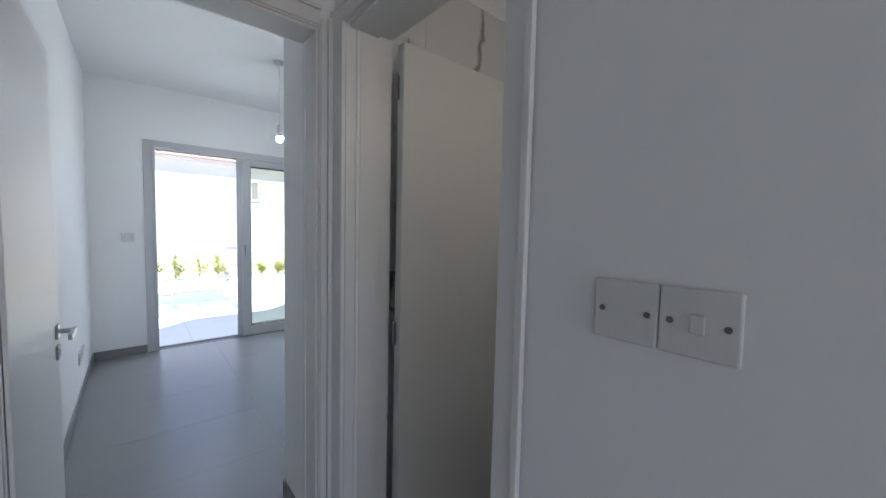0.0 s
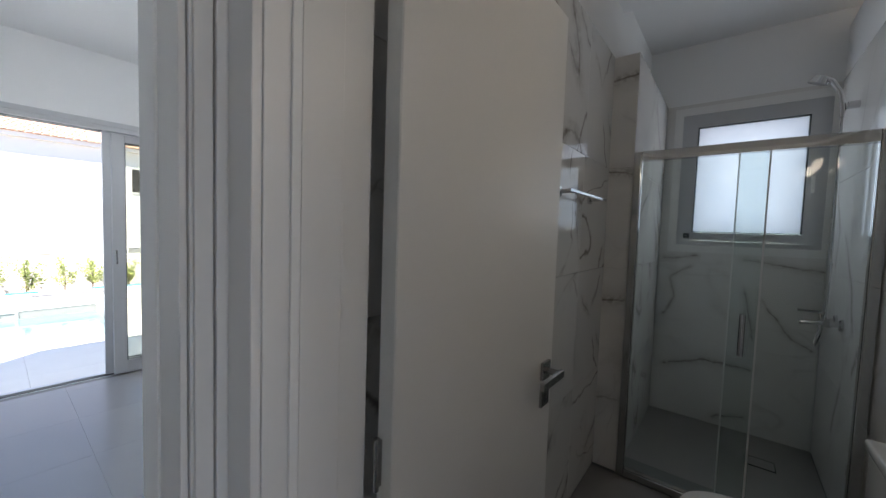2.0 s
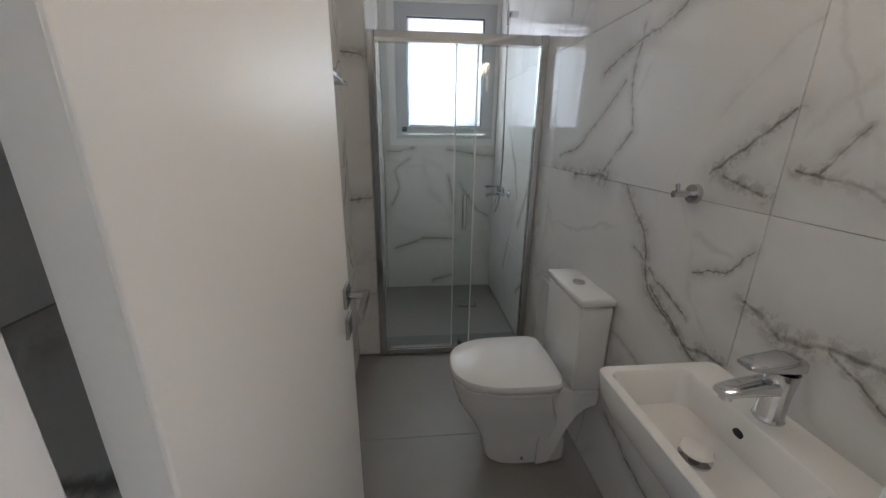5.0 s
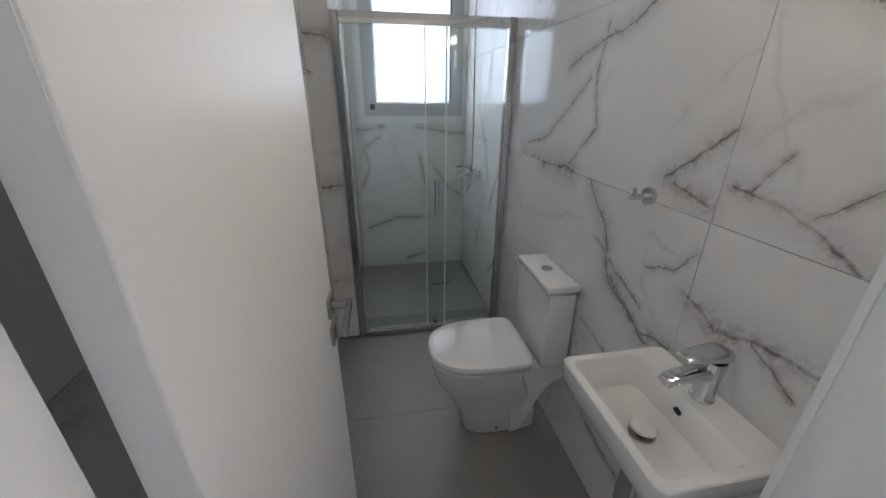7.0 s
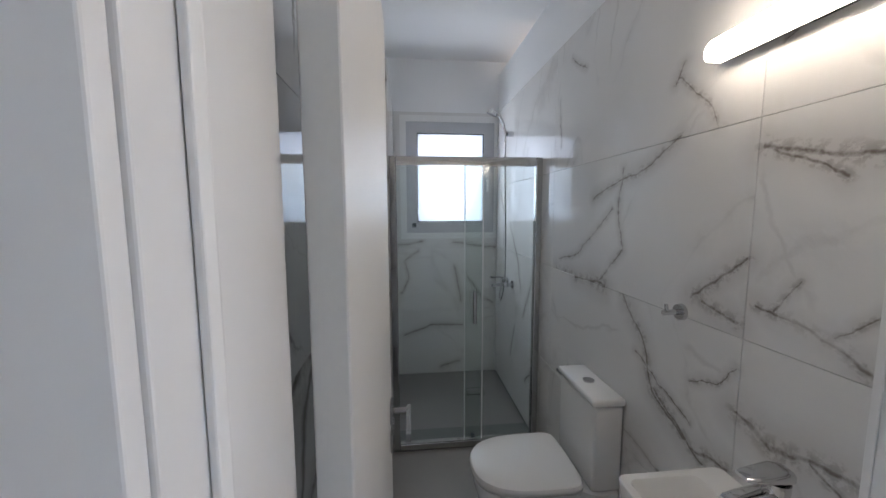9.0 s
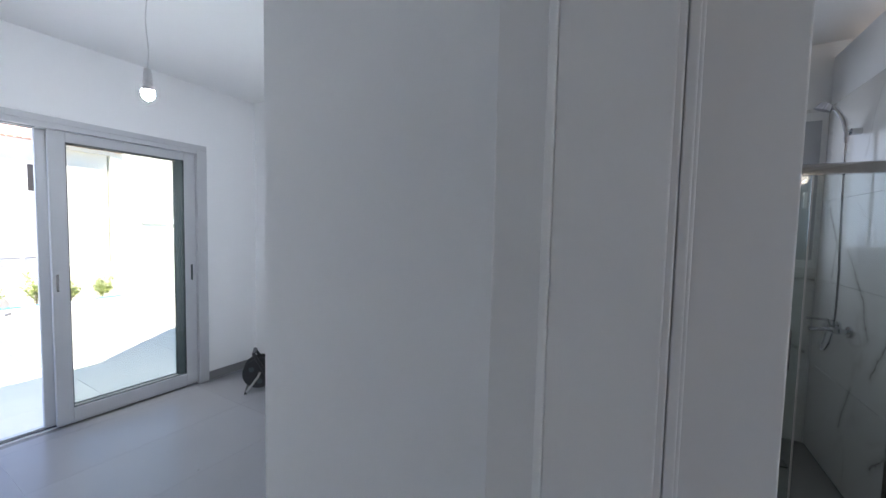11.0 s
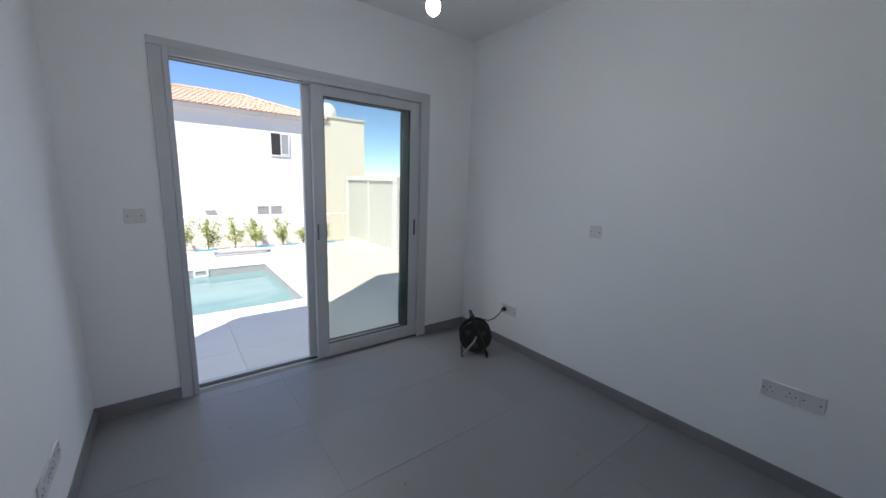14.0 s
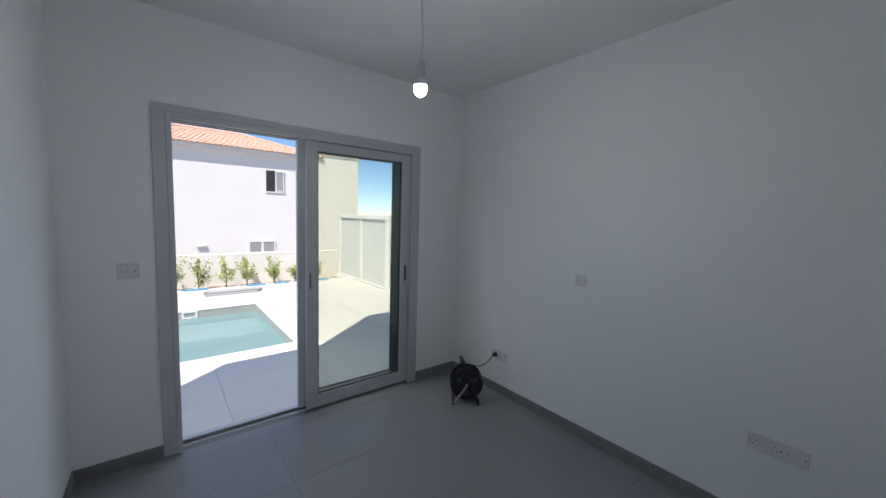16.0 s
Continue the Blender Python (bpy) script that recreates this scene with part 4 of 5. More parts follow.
def shower_mixer():
    x, y, z = 4.01, BS, 0.945
    t = thing("shower_mixer", "chrome shower mixer with a lever on the marble wall", "shower mixer", (x, y, z))
    bm = cyl(bmesh.new(), (-0.075, 0.055, 0), (0.075, 0.055, 0), 0.022)
    part("body", bm, M_CHROME, t, smooth=True)
    for s in (-0.072, 0.072):
        b = cyl(bmesh.new(), (s, 0.001, 0), (s, 0.012, 0), 0.032)
        cyl(b, (s, 0.012, 0), (s, 0.05, 0), 0.014)
        part("wall_flange", b, M_CHROME, t, smooth=True)
    b = cyl(bmesh.new(), (0, 0.06, 0.01), (0, 0.07, 0.045), 0.02, 0.017)
    box(b, (-0.009, 0.075, 0.042), (0.009, 0.17, 0.056))
    part("lever", b, M_CHROME, t, smooth=True)
    part("spout", cyl(bmesh.new(), (0, 0.06, -0.01), (0, 0.16, -0.02), 0.013), M_CHROME, t, smooth=True)
    s = thing("hand_shower", "chrome hand shower on a wall bracket with a long metal hose", "hand shower", (4.01, BS, 2.12))
    b = cyl(bmesh.new(), (0, 0.001, 0), (0, 0.045, 0), 0.02)
    part("wall_bracket", b, M_CHROME, s, smooth=True)
    b = tube(bmesh.new(), [(0, 0.06, -0.06), (0, 0.062, 0.0), (0.01, 0.075, 0.08), (0.02, 0.11, 0.15), (0.03, 0.15, 0.18)], 0.012, 12)
    part("handle", b, M_CHROME, s, smooth=True)
    b = cyl(bmesh.new(), (0.034, 0.165, 0.150), (0.028, 0.15, 0.185), 0.045, 0.03, 28)
    part("spray_head", b, M_CHROME, s, smooth=True)
    lo = -1.17
    pts = [Vector((0, 0.06, -0.06)), Vector((-0.01, 0.06, -0.4)), Vector((-0.03, 0.055, -0.8)), Vector((-0.05, 0.06, -1.1)), Vector((-0.055, 0.075, -1.24)), Vector((-0.03, 0.09, -1.31)), Vector((0.02, 0.09, -1.32)), Vector((0.04, 0.08, -1.28)), Vector((0.02, 0.07, -1.19))]
    sm = [p0.lerp(p1, k / 6) for p0, p1 in zip(pts, pts[1:]) for k in range(6)] + [pts[-1]]
    for _ in range(4):
        sm = [sm[0]] + [(a + 2 * b + c) / 4 for a, b, c in zip(sm, sm[1:], sm[2:])] + [sm[-1]]
    part("hose", tube(bmesh.new(), sm, 0.0065, 8), M_CHROME, s, "thin chrome shower hose", smooth=True)


shower_mixer()


def drain():
    t = thing("shower_drain", "square tiled floor drain in the shower floor", "drain", (4.10, 1.03, 0.0))
    part("drain_frame", boxes(((-0.06, -0.075, -0.011), (0.06, -0.071, -0.006)), ((-0.06, 0.071, -0.011), (0.06, 0.075, -0.006)), ((-0.06, -0.071, -0.011), (-0.056, 0.071, -0.006)), ((0.056, -0.071, -0.011), (0.06, 0.071, -0.006))), M_HOLE, t, "thin dark slot")
    part("drain_cover", boxes(((-0.055, -0.070, -0.0115), (0.055, 0.070, -0.007))), M_BFLOOR, t, "grey tile insert")


drain()


def superring(cx, cy, a, b_front, b_back, z, n=36, p=2.6):
    """A rounded outline: half width a, reaching b_front towards +y and b_back towards -y."""
    out = []
    for k in range(n):
        th = math.tau * k / n
        c, s = math.cos(th), math.sin(th)
        b = b_front if s > 0 else b_back
        q = p if s > 0 else 7.0
        x = a * math.copysign(abs(c) ** (2 / q), c)
        y = b * math.copysign(abs(s) ** (2 / q), s)
        out.append(Vector((cx + x, cy + y, z)))
    return out


def toilet():
    t = thing("toilet", "white close-coupled ceramic toilet with the lid down", "toilet", (2.605, BS, 0))
    # bowl: an outer body that narrows to the foot
    rings = []
    for z, a, f, bk, cy in ((0.0, 0.095, 0.165, 0.20, 0.30), (0.012, 0.100, 0.170, 0.205, 0.30), (0.10, 0.105, 0.185, 0.20, 0.30), (0.20, 0.125, 0.225, 0.17, 0.31), (0.29, 0.155, 0.265, 0.14, 0.325), (0.36, 0.172, 0.275, 0.13, 0.335), (0.395, 0.176, 0.278, 0.13, 0.335)):
        rings.append(superring(0, cy - 0.03, a, f - 0.01, bk - 0.01, z * 1.031))
    part("bowl", loft(bmesh.new(), rings), M_CERAMIC, t, smooth=True)
    # the neck under the cistern, with its arched underside
    sec = []
    for y, zb, a in ((0.012, 0.335, 0.15), (0.05, 0.325, 0.152), (0.09, 0.29, 0.152), (0.12, 0.22, 0.145), (0.145, 0.10, 0.125), (0.17, 0.012, 0.11), (0.22, 0.012, 0.115)):
        zt = 0.407
        sec.append([Vector((-a, y, zb)), Vector((a, y, zb)), Vector((a + 0.004, y, (zb + zt) / 2)), Vector((a + 0.006, y, zt - 0.01)), Vector((a - 0.005, y, zt)), Vector((-a + 0.005, y, zt)), Vector((-a - 0.006, y, zt - 0.01)), Vector((-a - 0.004, y, (zb + zt) / 2))])
    part("pedestal", loft(bmesh.new(), sec), M_CERAMIC, t, smooth=True)
    lid = loft(bmesh.new(), [superring(0, 0.305, 0.176 + d, 0.272 + d, 0.145 + d, z + 0.012) for z, d in ((0.414, 0.0), (0.420, 0.006), (0.436, 0.008), (0.446, 0.002), (0.451, -0.02), (0.453, -0.07))])
    part("lid", lid, M_CERAMIC, t, "closed rounded white lid", smooth=True)
    seat = loft(bmesh.new(), [superring(0, 0.305, 0.178 + d, 0.272 + d, 0.14 + d, z + 0.012) for z, d in ((0.397, -0.004), (0.401, 0.002), (0.409, 0.002), (0.412, -0.004))])
    part("seat", seat, M_CERAMIC, t, smooth=True)
    part("cistern", bevelled(boxes(((-0.160, 0.006, 0.409), (0.160, 0.128, 0.765))), 0.014, 3), M_CERAMIC, t, smooth=True)
    part("cistern_lid", bevelled(boxes(((-0.167, 0.003, 0.767), (0.167, 0.138, 0.798))), 0.010, 3), M_CERAMIC, t, smooth=True)
    bm = cyl(bmesh.new(), (0, 0.072, 0.798), (0, 0.072, 0.804), 0.024)
    part("flush_button", bm, M_CHROME, t, "round chrome dual flush button", smooth=True)
    part("cover_cap", cyl(bmesh.new(), (-0.102, 0.28, 0.04), (-0.109, 0.28, 0.04), 0.006, n=12), M_SATIN, t)


toilet()


def basin():
    x0, x1, y0, y1, zt = -0.185, 0.185, 0.004, 0.302, 0.83
    t = thing("basin", "small white rectangular wall-hung ceramic basin", "washbasin", (1.845, BS, 0))

    def rr(w0, w1, d0, d1, z, r, n=6):
        out = []
        for cx, cy, a in ((w1 - r, d1 - r, 0), (w0 + r, d1 - r, 90), (w0 + r, d0 + r, 180), (w1 - r, d0 + r, 270)):
            for k in range(n + 1):
                q = radians(a + 90 * k / n)
                out.append(Vector((cx + r * math.cos(q), cy + r * math.sin(q), z)))
        return out
    bm = bmesh.new()
    rings = [rr(x0 + 0.07, x1 - 0.07, y0, y1 - 0.09, zt - 0.135, 0.02), rr(x0 + 0.03, x1 - 0.03, y0, y1 - 0.035, zt - 0.115, 0.03), rr(x0 + 0.004, x1 - 0.004, y0, y1 - 0.004, zt - 0.05, 0.025),
             rr(x0, x1, y0, y1, zt - 0.010, 0.022), rr(x0, x1, y0, y1, zt - 0.003, 0.022), rr(x0 + 0.003, x1 - 0.003, y0 + 0.001, y1 - 0.003, zt, 0.02),
             rr(x0 + 0.022, x1 - 0.022, 0.090, y1 - 0.020, zt, 0.02), rr(x0 + 0.026, x1 - 0.026, 0.095, y1 - 0.024, zt - 0.006, 0.02),
             rr(x0 + 0.05, x1 - 0.05, 0.105, y1 - 0.055, zt - 0.075, 0.03), rr(x0 + 0.09, x1 - 0.09, 0.125, y1 - 0.09, zt - 0.092, 0.03)]
    loft(bm, rings)
    part("bowl", bm, M_CERAMIC, t, smooth=True)
    b = cyl(bmesh.new(), (0, 0.18, zt - 0.091), (0, 0.18, zt - 0.086), 0.030, n=28)
    cyl(b, (0, 0.18, zt - 0.086), (0, 0.18, zt - 0.074), 0.010)
    part("waste", b, M_CHROME, t, "chrome waste fitting", smooth=True)
    part("plug", lathe(bmesh.new(), [(0.004, -0.073), (0.027, -0.073), (0.030, -0.069), (0.027, -0.064), (0.004, -0.061)], at=(0, 0.18, zt), n=28), M_CERAMIC, t, "round white pop-up plug", smooth=True)
    o = cyl(bmesh.new(), (0.0, 0.098, zt - 0.034), (0.0, 0.1035, zt - 0.036), 0.010)
    part("overflow_hole", o, M_HOLE, t, "round overflow hole")
    b = cyl(bmesh.new(), (0, 0.17, 0.56), (0, 0.17, zt - 0.136), 0.016)
    cyl(b, (0, 0.17, 0.50), (0, 0.17, 0.62), 0.030)
    cyl(b, (0, 0.17, 0.565), (0, 0.014, 0.565), 0.015)
    cyl(b, (0, 0.012, 0.565), (0, 0.001, 0.565), 0.030)
    part("bottle_trap", b, M_CHROME, t, "chrome bottle trap", smooth=True)
    k = thing("basin_tap", "chrome single-lever mixer tap on the basin", "tap", (1.845, BS + 0.048, zt))
    part("body", lathe(bmesh.new(), [(0.025, 0.0), (0.026, 0.004), (0.023, 0.010), (0.023, 0.060), (0.026, 0.095), (0.026, 0.108)], n=32), M_CHROME, k, smooth=True)

    def slab(stations):
        """A smooth bar through rounded cross-sections: (y, half width, bottom, top)."""
        return loft(bmesh.new(), [[Vector((w * math.copysign(abs(math.cos(a)) ** 0.6, math.cos(a)), y, (lo + hi) / 2 + (hi - lo) / 2 * math.copysign(abs(math.sin(a)) ** 0.6, math.sin(a))))
                                   for a in (math.tau * q / 24 for q in range(24))] for y, w, lo, hi in stations])
    part("spout", slab(((0.000, 0.020, 0.058, 0.092), (0.030, 0.021, 0.062, 0.092), (0.075, 0.020, 0.062, 0.085), (0.110, 0.018, 0.060, 0.078), (0.120, 0.014, 0.062, 0.074))), M_CHROME, k, smooth=True)
    part("aerator", cyl(bmesh.new(), (0, 0.103, 0.052), (0, 0.103, 0.061), 0.011), M_CHROME, k, smooth=True)
    part("lever", slab(((-0.028, 0.018, 0.110, 0.130), (-0.020, 0.024, 0.109, 0.138), (0.005, 0.026, 0.109, 0.142), (0.030, 0.024, 0.112, 0.138), (0.070, 0.021, 0.117, 0.132), (0.084, 0.016, 0.120, 0.128))), M_CHROME, k, smooth=True)


basin()


def hook():
    t = thing("robe_hook", "round chrome robe hook on the marble wall", "hook", (2.20, BS, 1.213))
    part("rose", cyl(bmesh.new(), (0, 0.0005, 0), (0, 0.012, 0), 0.026, 0.024, 28), M_CHROME, t, smooth=True)
    b = cyl(bmesh.new(), (0, 0.012, 0), (0, 0.062, 0), 0.009)
    cyl(b, (0, 0.050, 0.004), (0, 0.054, 0.026), 0.005)
    part("peg", b, M_CHROME, t, smooth=True)
    r = thing("paper_holder", "short chrome toilet roll bar on the marble wall", "toilet roll holder", (2.93, BS, 0.70))
    part("rose", cyl(bmesh.new(), (0, 0.0005, 0), (0, 0.012, 0), 0.024, n=24), M_CHROME, r, smooth=True)
    b = cyl(bmesh.new(), (0, 0.012, 0), (0, 0.07, 0), 0.008)
    cyl(b, (0.006, 0.066, 0), (-0.10, 0.066, 0), 0.007)
    part("bar", b, M_CHROME, r, smooth=True)
    s = thing("towel_rail", "chrome towel rail on the marble wall", "towel rail", (2.62, BN, 1.56))
    for x in (0.0, 0.42):
        b = cyl(bmesh.new(), (x, -0.0005, 0), (x, -0.012, 0), 0.022, n=24)
        cyl(b, (x, -0.012, 0), (x, -0.066, 0), 0.009)
        part("bracket", b, M_CHROME, s, smooth=True)
    part("bar", bevelled(boxes(((-0.05, -0.074, -0.006), (0.47, -0.060, 0.006))), 0.002), M_CHROME, s)


hook()


# ---- cable reel ----
def cable_reel():
    t = thing("cable_reel", "black cable reel on a tubular stand, plugged in", "cable reel", (2.95, 4.84, 0.0), rz=-38)
    c = 0.165
    for y in (-0.055, 0.055):
        bm = bmesh.new()
        m = Matrix.Translation((0, y, c)) @ Matrix.Rotation(radians(90), 4, "X")
        lathe(bm, [(0.02, -0.004), (0.125, -0.004), (0.134, -0.008), (0.139, 0.0), (0.134, 0.008), (0.125, 0.004), (0.02, 0.004)], n=36)
        bmesh.ops.transform(bm, matrix=m, verts=bm.verts)
        part("flange", bm, M_BLACK, t, smooth=True)
    for y in (-0.055,):
        for a in (30, 150, 270):
            bm = cyl(bmesh.new(), (0.075 * math.cos(radians(a)), y - 0.010, c + 0.075 * math.sin(radians(a))), (0.075 * math.cos(radians(a)), y - 0.004, c + 0.075 * math.sin(radians(a))), 0.022)
            part("socket_outlet", bm, M_DARK, t, smooth=True)
    pts = [Vector((r * math.cos(a), y, c + r * math.sin(a))) for a, r, y in
           ((k * math.tau / 20, 0.085 + 0.012 * (k // 140) + 0.003 * math.sin(k * 1.7), -0.042 + 0.084 * abs((k / 140) % 2 - 1)) for k in range(420))]
    part("wound_cable", tube(bmesh.new(), pts, 0.0045, 6), M_CABLE, t, "black flex wound on the drum", smooth=True)
    part("hub", cyl(bmesh.new(), (0, -0.05, c), (0, 0.05, c), 0.08), M_BLACK, t, smooth=True)
    for y in (-0.078, 0.078):
        part("stand_bar", tube(bmesh.new(), [(-0.045, y * 0.9, 0.345), (-0.03, y, 0.32), (0.03, y, 0.20), (0.085, y, 0.06), (0.105, y, 0.018)], 0.013, 10), M_BLACK, t, "black padded bar across the drum", smooth=True)
        part("stand_leg", tube(bmesh.new(), [(0.005, y, c + 0.01), (-0.012, y, c - 0.03), (-0.06, y * 1.05, 0.07), (-0.105, y * 1.1, 0.012)], 0.010, 10), M_TUBE, t, "bent grey steel tube", smooth=True)
    part("carry_grip", cyl(bmesh.new(), (-0.045, -0.08, 0.345), (-0.045, 0.08, 0.345), 0.015), M_BLACK, t, smooth=True)
    for x in (-0.11, 0.10):
        part("foot_bar", cyl(bmesh.new(), (x, -0.10, 0.010), (x, 0.10, 0.010), 0.0098), M_BLACK, t, smooth=True)
    inv = Matrix.Rotation(radians(38), 4, "Z") @ Matrix.Translation((-2.95, -4.84, 0))
    lead = [inv @ Vector(p) for p in ((3.00, 4.86, 0.25), (3.06, 4.86, 0.275), (3.11, 4.85, 0.255), (3.17, 4.84, 0.265), (3.22, 4.82, 0.31), (3.245, 4.812, 0.345))]
    part("lead", tube(bmesh.new(), lead, 0.0045, 8), M_CABLE, t, "black flex running to the plug", smooth=True)
    q = [inv @ Vector(p) for p in ((3.240, 4.81, 0.345), (3.2735, 4.81, 0.345))]
    part("plug", cyl(bmesh.new(), q[0], q[1], 0.014, 0.022), M_BLACK, t, "black mains plug", smooth=True)


cable_reel()


def folding_ladder():
    t = thing("folding_ladder", "folded steel step stool with brown-grey tubes leaning on the side wall", "step ladder", LADDER, rz=0)

    def loop(x, z0, z1, y0, y1, r):
        k = 0.03
        pts = [(x, y0, z0 + k)] + [(x, y0 + k - k * math.cos(radians(a)), z0 + k - k * math.sin(radians(a))) for a in (30, 60, 90)] + [(x, y1 - k + k * math.sin(radians(a)), z0 + k - k * math.cos(radians(a))) for a in (0, 30, 60, 90)]
        pts += [(x, y1, z1 - k)] + [(x, y1 - k + k * math.cos(radians(a)), z1 - k + k * math.sin(radians(a))) for a in (30, 60, 90)] + [(x, y0 + k - k * math.sin(radians(a)), z1 - k + k * math.cos(radians(a))) for a in (0, 30, 60, 90)]
        pts.append((x, y0, z0 + k))
        return tube(bmesh.new(), pts, r, 8)
    part("leg_frame", loop(0.0, 0.27, 0.80, -0.50, 0.0, 0.015), M_TUBE, t, smooth=True)
    part("rear_frame", loop(0.032, 0.845, 1.25, -0.50, -0.02, 0.015), M_TUBE, t, smooth=True)
    for z in (0.385, 0.72):
        part("rung", cyl(bmesh.new(), (0, -0.49, z), (0, -0.01, z), 0.014), M_TUBE, t, smooth=True)
    for y in (-0.40, -0.14):
        part("leg", cyl(bmesh.new(), (0.0, y, 0.0), (0.0, y, 0.27), 0.014), M_TUBE, t, smooth=True)
        part("strut", cyl(bmesh.new(), (0.004, y, 0.80), (0.028, y, 0.85), 0.010), M_TUBE, t, smooth=True)


folding_ladder()

# small scraps on the floor
bm = bmesh.new()
rnd = random.Random(3)
vs = [bm.verts.new((0.011 * math.cos(a) * rnd.uniform(0.6, 1.2), 0.007 * math.sin(a), 0.0008 + rnd.uniform(0, 0.006))) for a in (0, 1.0, 2.1, 3.1, 4.2, 5.2)]
bm.faces.new(vs)
bmesh.ops.solidify(bm, geom=bm.faces[:], thickness=0.0007)
part("paper_scrap", bm, surface("yellow_scrap", (0.55, 0.50, 0.12), 0.7), at=(3.20, 3.97, 0.0008), label="tiny crumpled yellow scrap on the grey floor", category="scrap")
for x, y in ((1.72, 3.97), (2.07, 4.12), (1.1, 4.9), (2.6, 3.6)):
    part("grit", lathe(bmesh.new(), [(0.001, 0.0), (0.0035, 0.001), (0.002, 0.003)], n=7), M_HOLE, at=(x, y, 0.0002), label="small dark speck of grit on the floor tiles", category="grit", group="grit on the floor")

# ---- outdoors ----
PZ = -0.06
POOL = (-3.2, 7.25, 2.22, 9.62)
CO = 0.30
part("patio_base", boxes(((-6.0, YW + 0.201, -1.5), (4.72, POOL[1] - 0.02, PZ - 0.014)), ((POOL[2] + 0.02, POOL[1] - 0.02, -1.5), (4.72, 11.1, PZ - 0.014)), ((-6.0, POOL[1] - 0.02, -1.5), (POOL[0] - 0.02, 11.1, PZ - 0.014)), ((POOL[0] - 0.02, POOL[3] + 0.02, -1.5), (POOL[2] + 0.02, 11.1, PZ - 0.014))), M_PGROUT, kind="structure", label="mortar bed of the patio")
part("planter_bed", boxes(((-6.0, 11.262, -1.5), (4.72, 12.2, -0.16))), M_GROUND, kind="structure", label="planting bed with soil")
part("planter_kerb", bevelled(boxes(((-6.0, 11.10, -1.5), (4.72, 11.26, PZ + 0.03))), 0.006), M_COPING, kind="structure", label="low white kerb of the planting bed")
part("pool_shell", boxes(((POOL[0], POOL[1], -1.5), (POOL[2], POOL[3], -1.42)), ((POOL[0] - 0.018, POOL[1] - 0.018, -1.5), (POOL[0], POOL[3] + 0.018, PZ - 0.016)), ((POOL[2], POOL[1] - 0.018, -1.5), (POOL[2] + 0.018, POOL[3] + 0.018, PZ - 0.016)),
                         ((POOL[0], POOL[1] - 0.018, -1.5), (POOL[2], POOL[1], PZ - 0.016)), ((POOL[0], POOL[3], -1.5), (POOL[2], POOL[3] + 0.018, PZ - 0.016))), M_POOL, kind="structure", label="grey mosaic swimming pool shell")
part("pool_water", boxes(((POOL[0] + 0.002, POOL[1] + 0.002, -1.41), (POOL[2] - 0.002, POOL[3] - 0.002, -0.19))), M_WATER, kind="structure", label="still turquoise pool water")
part("pool_skimmer", boxes(((1.15, POOL[3] - 0.012, -0.185), (1.36, POOL[3] - 0.001, -0.165)), ((1.15, POOL[3] - 0.012, -0.165), (1.18, POOL[3] - 0.001, -0.09)), ((1.33, POOL[3] - 0.012, -0.165), (1.36, POOL[3] - 0.001, -0.09)), ((1.15, POOL[3] - 0.012, -0.09), (1.36, POOL[3] - 0.001, -0.072))), M_WHITE, label="white plastic skimmer mouth in the pool wall", category="pool skimmer")
part("boundary_wall", boxes(((-6.0, 12.2, -1.5), (4.9, 12.36, 0.52))), M_GARDEN, kind="structure", label="low pale beige rendered garden wall")
part("wall_cap", bevelled(boxes(((-6.0, 12.196, 0.521), (4.904, 12.364, 0.57))), 0.006), M_GARDEN, kind="structure", label="white rendered top of the garden wall")
part("side_wall", boxes(((4.74, YW + 0.21, -1.5), (4.9, 12.19, -0.09))), M_STUCCO, kind="structure", label="low white rendered side wall")


def screen():
    t = thing("slatted_screen", "white framed privacy screen with grey vertical slats on the side wall", "fence", (4.80, 9.45, -0.089))
    L, H = 2.58, 1.60
    part("post", bevelled(boxes(((-0.05, -0.10, 0), (0.05, 0.06, H + 0.05))), 0.004), M_WHITE, t)
    part("post", bevelled(boxes(((-0.04, L / 2 - 0.03, 0), (0.04, L / 2 + 0.03, H - 0.04))), 0.004), M_WHITE, t)
    part("post", bevelled(boxes(((-0.05, L - 0.06, 0), (0.05, L + 0.05, H + 0.05))), 0.004), M_WHITE, t)
    part("top_rail", bevelled(boxes(((-0.05, 0.061, H - 0.04), (0.05, L - 0.061, H + 0.05))), 0.004), M_WHITE, t)
    part("bottom_rail", bevelled(boxes(((-0.04, 0.061, 0), (0.04, L / 2 - 0.031, 0.06))), 0.004), M_WHITE, t)
    part("bottom_rail", bevelled(boxes(((-0.04, L / 2 + 0.031, 0), (0.04, L - 0.061, 0.06))), 0.004), M_WHITE, t)
    for a, b in ((0.065, L / 2 - 0.035), (L / 2 + 0.035, L - 0.065)):
        n = int((b - a) / 0.052)
        for k in range(n):
            y = a + (b - a) * (k + 0.5) / n
            s = tile(t, [(y - 0.022, 0.062, y + 0.022, H - 0.042)], "x", -0.01, 0.018, M_SLAT, name="slat")


screen()


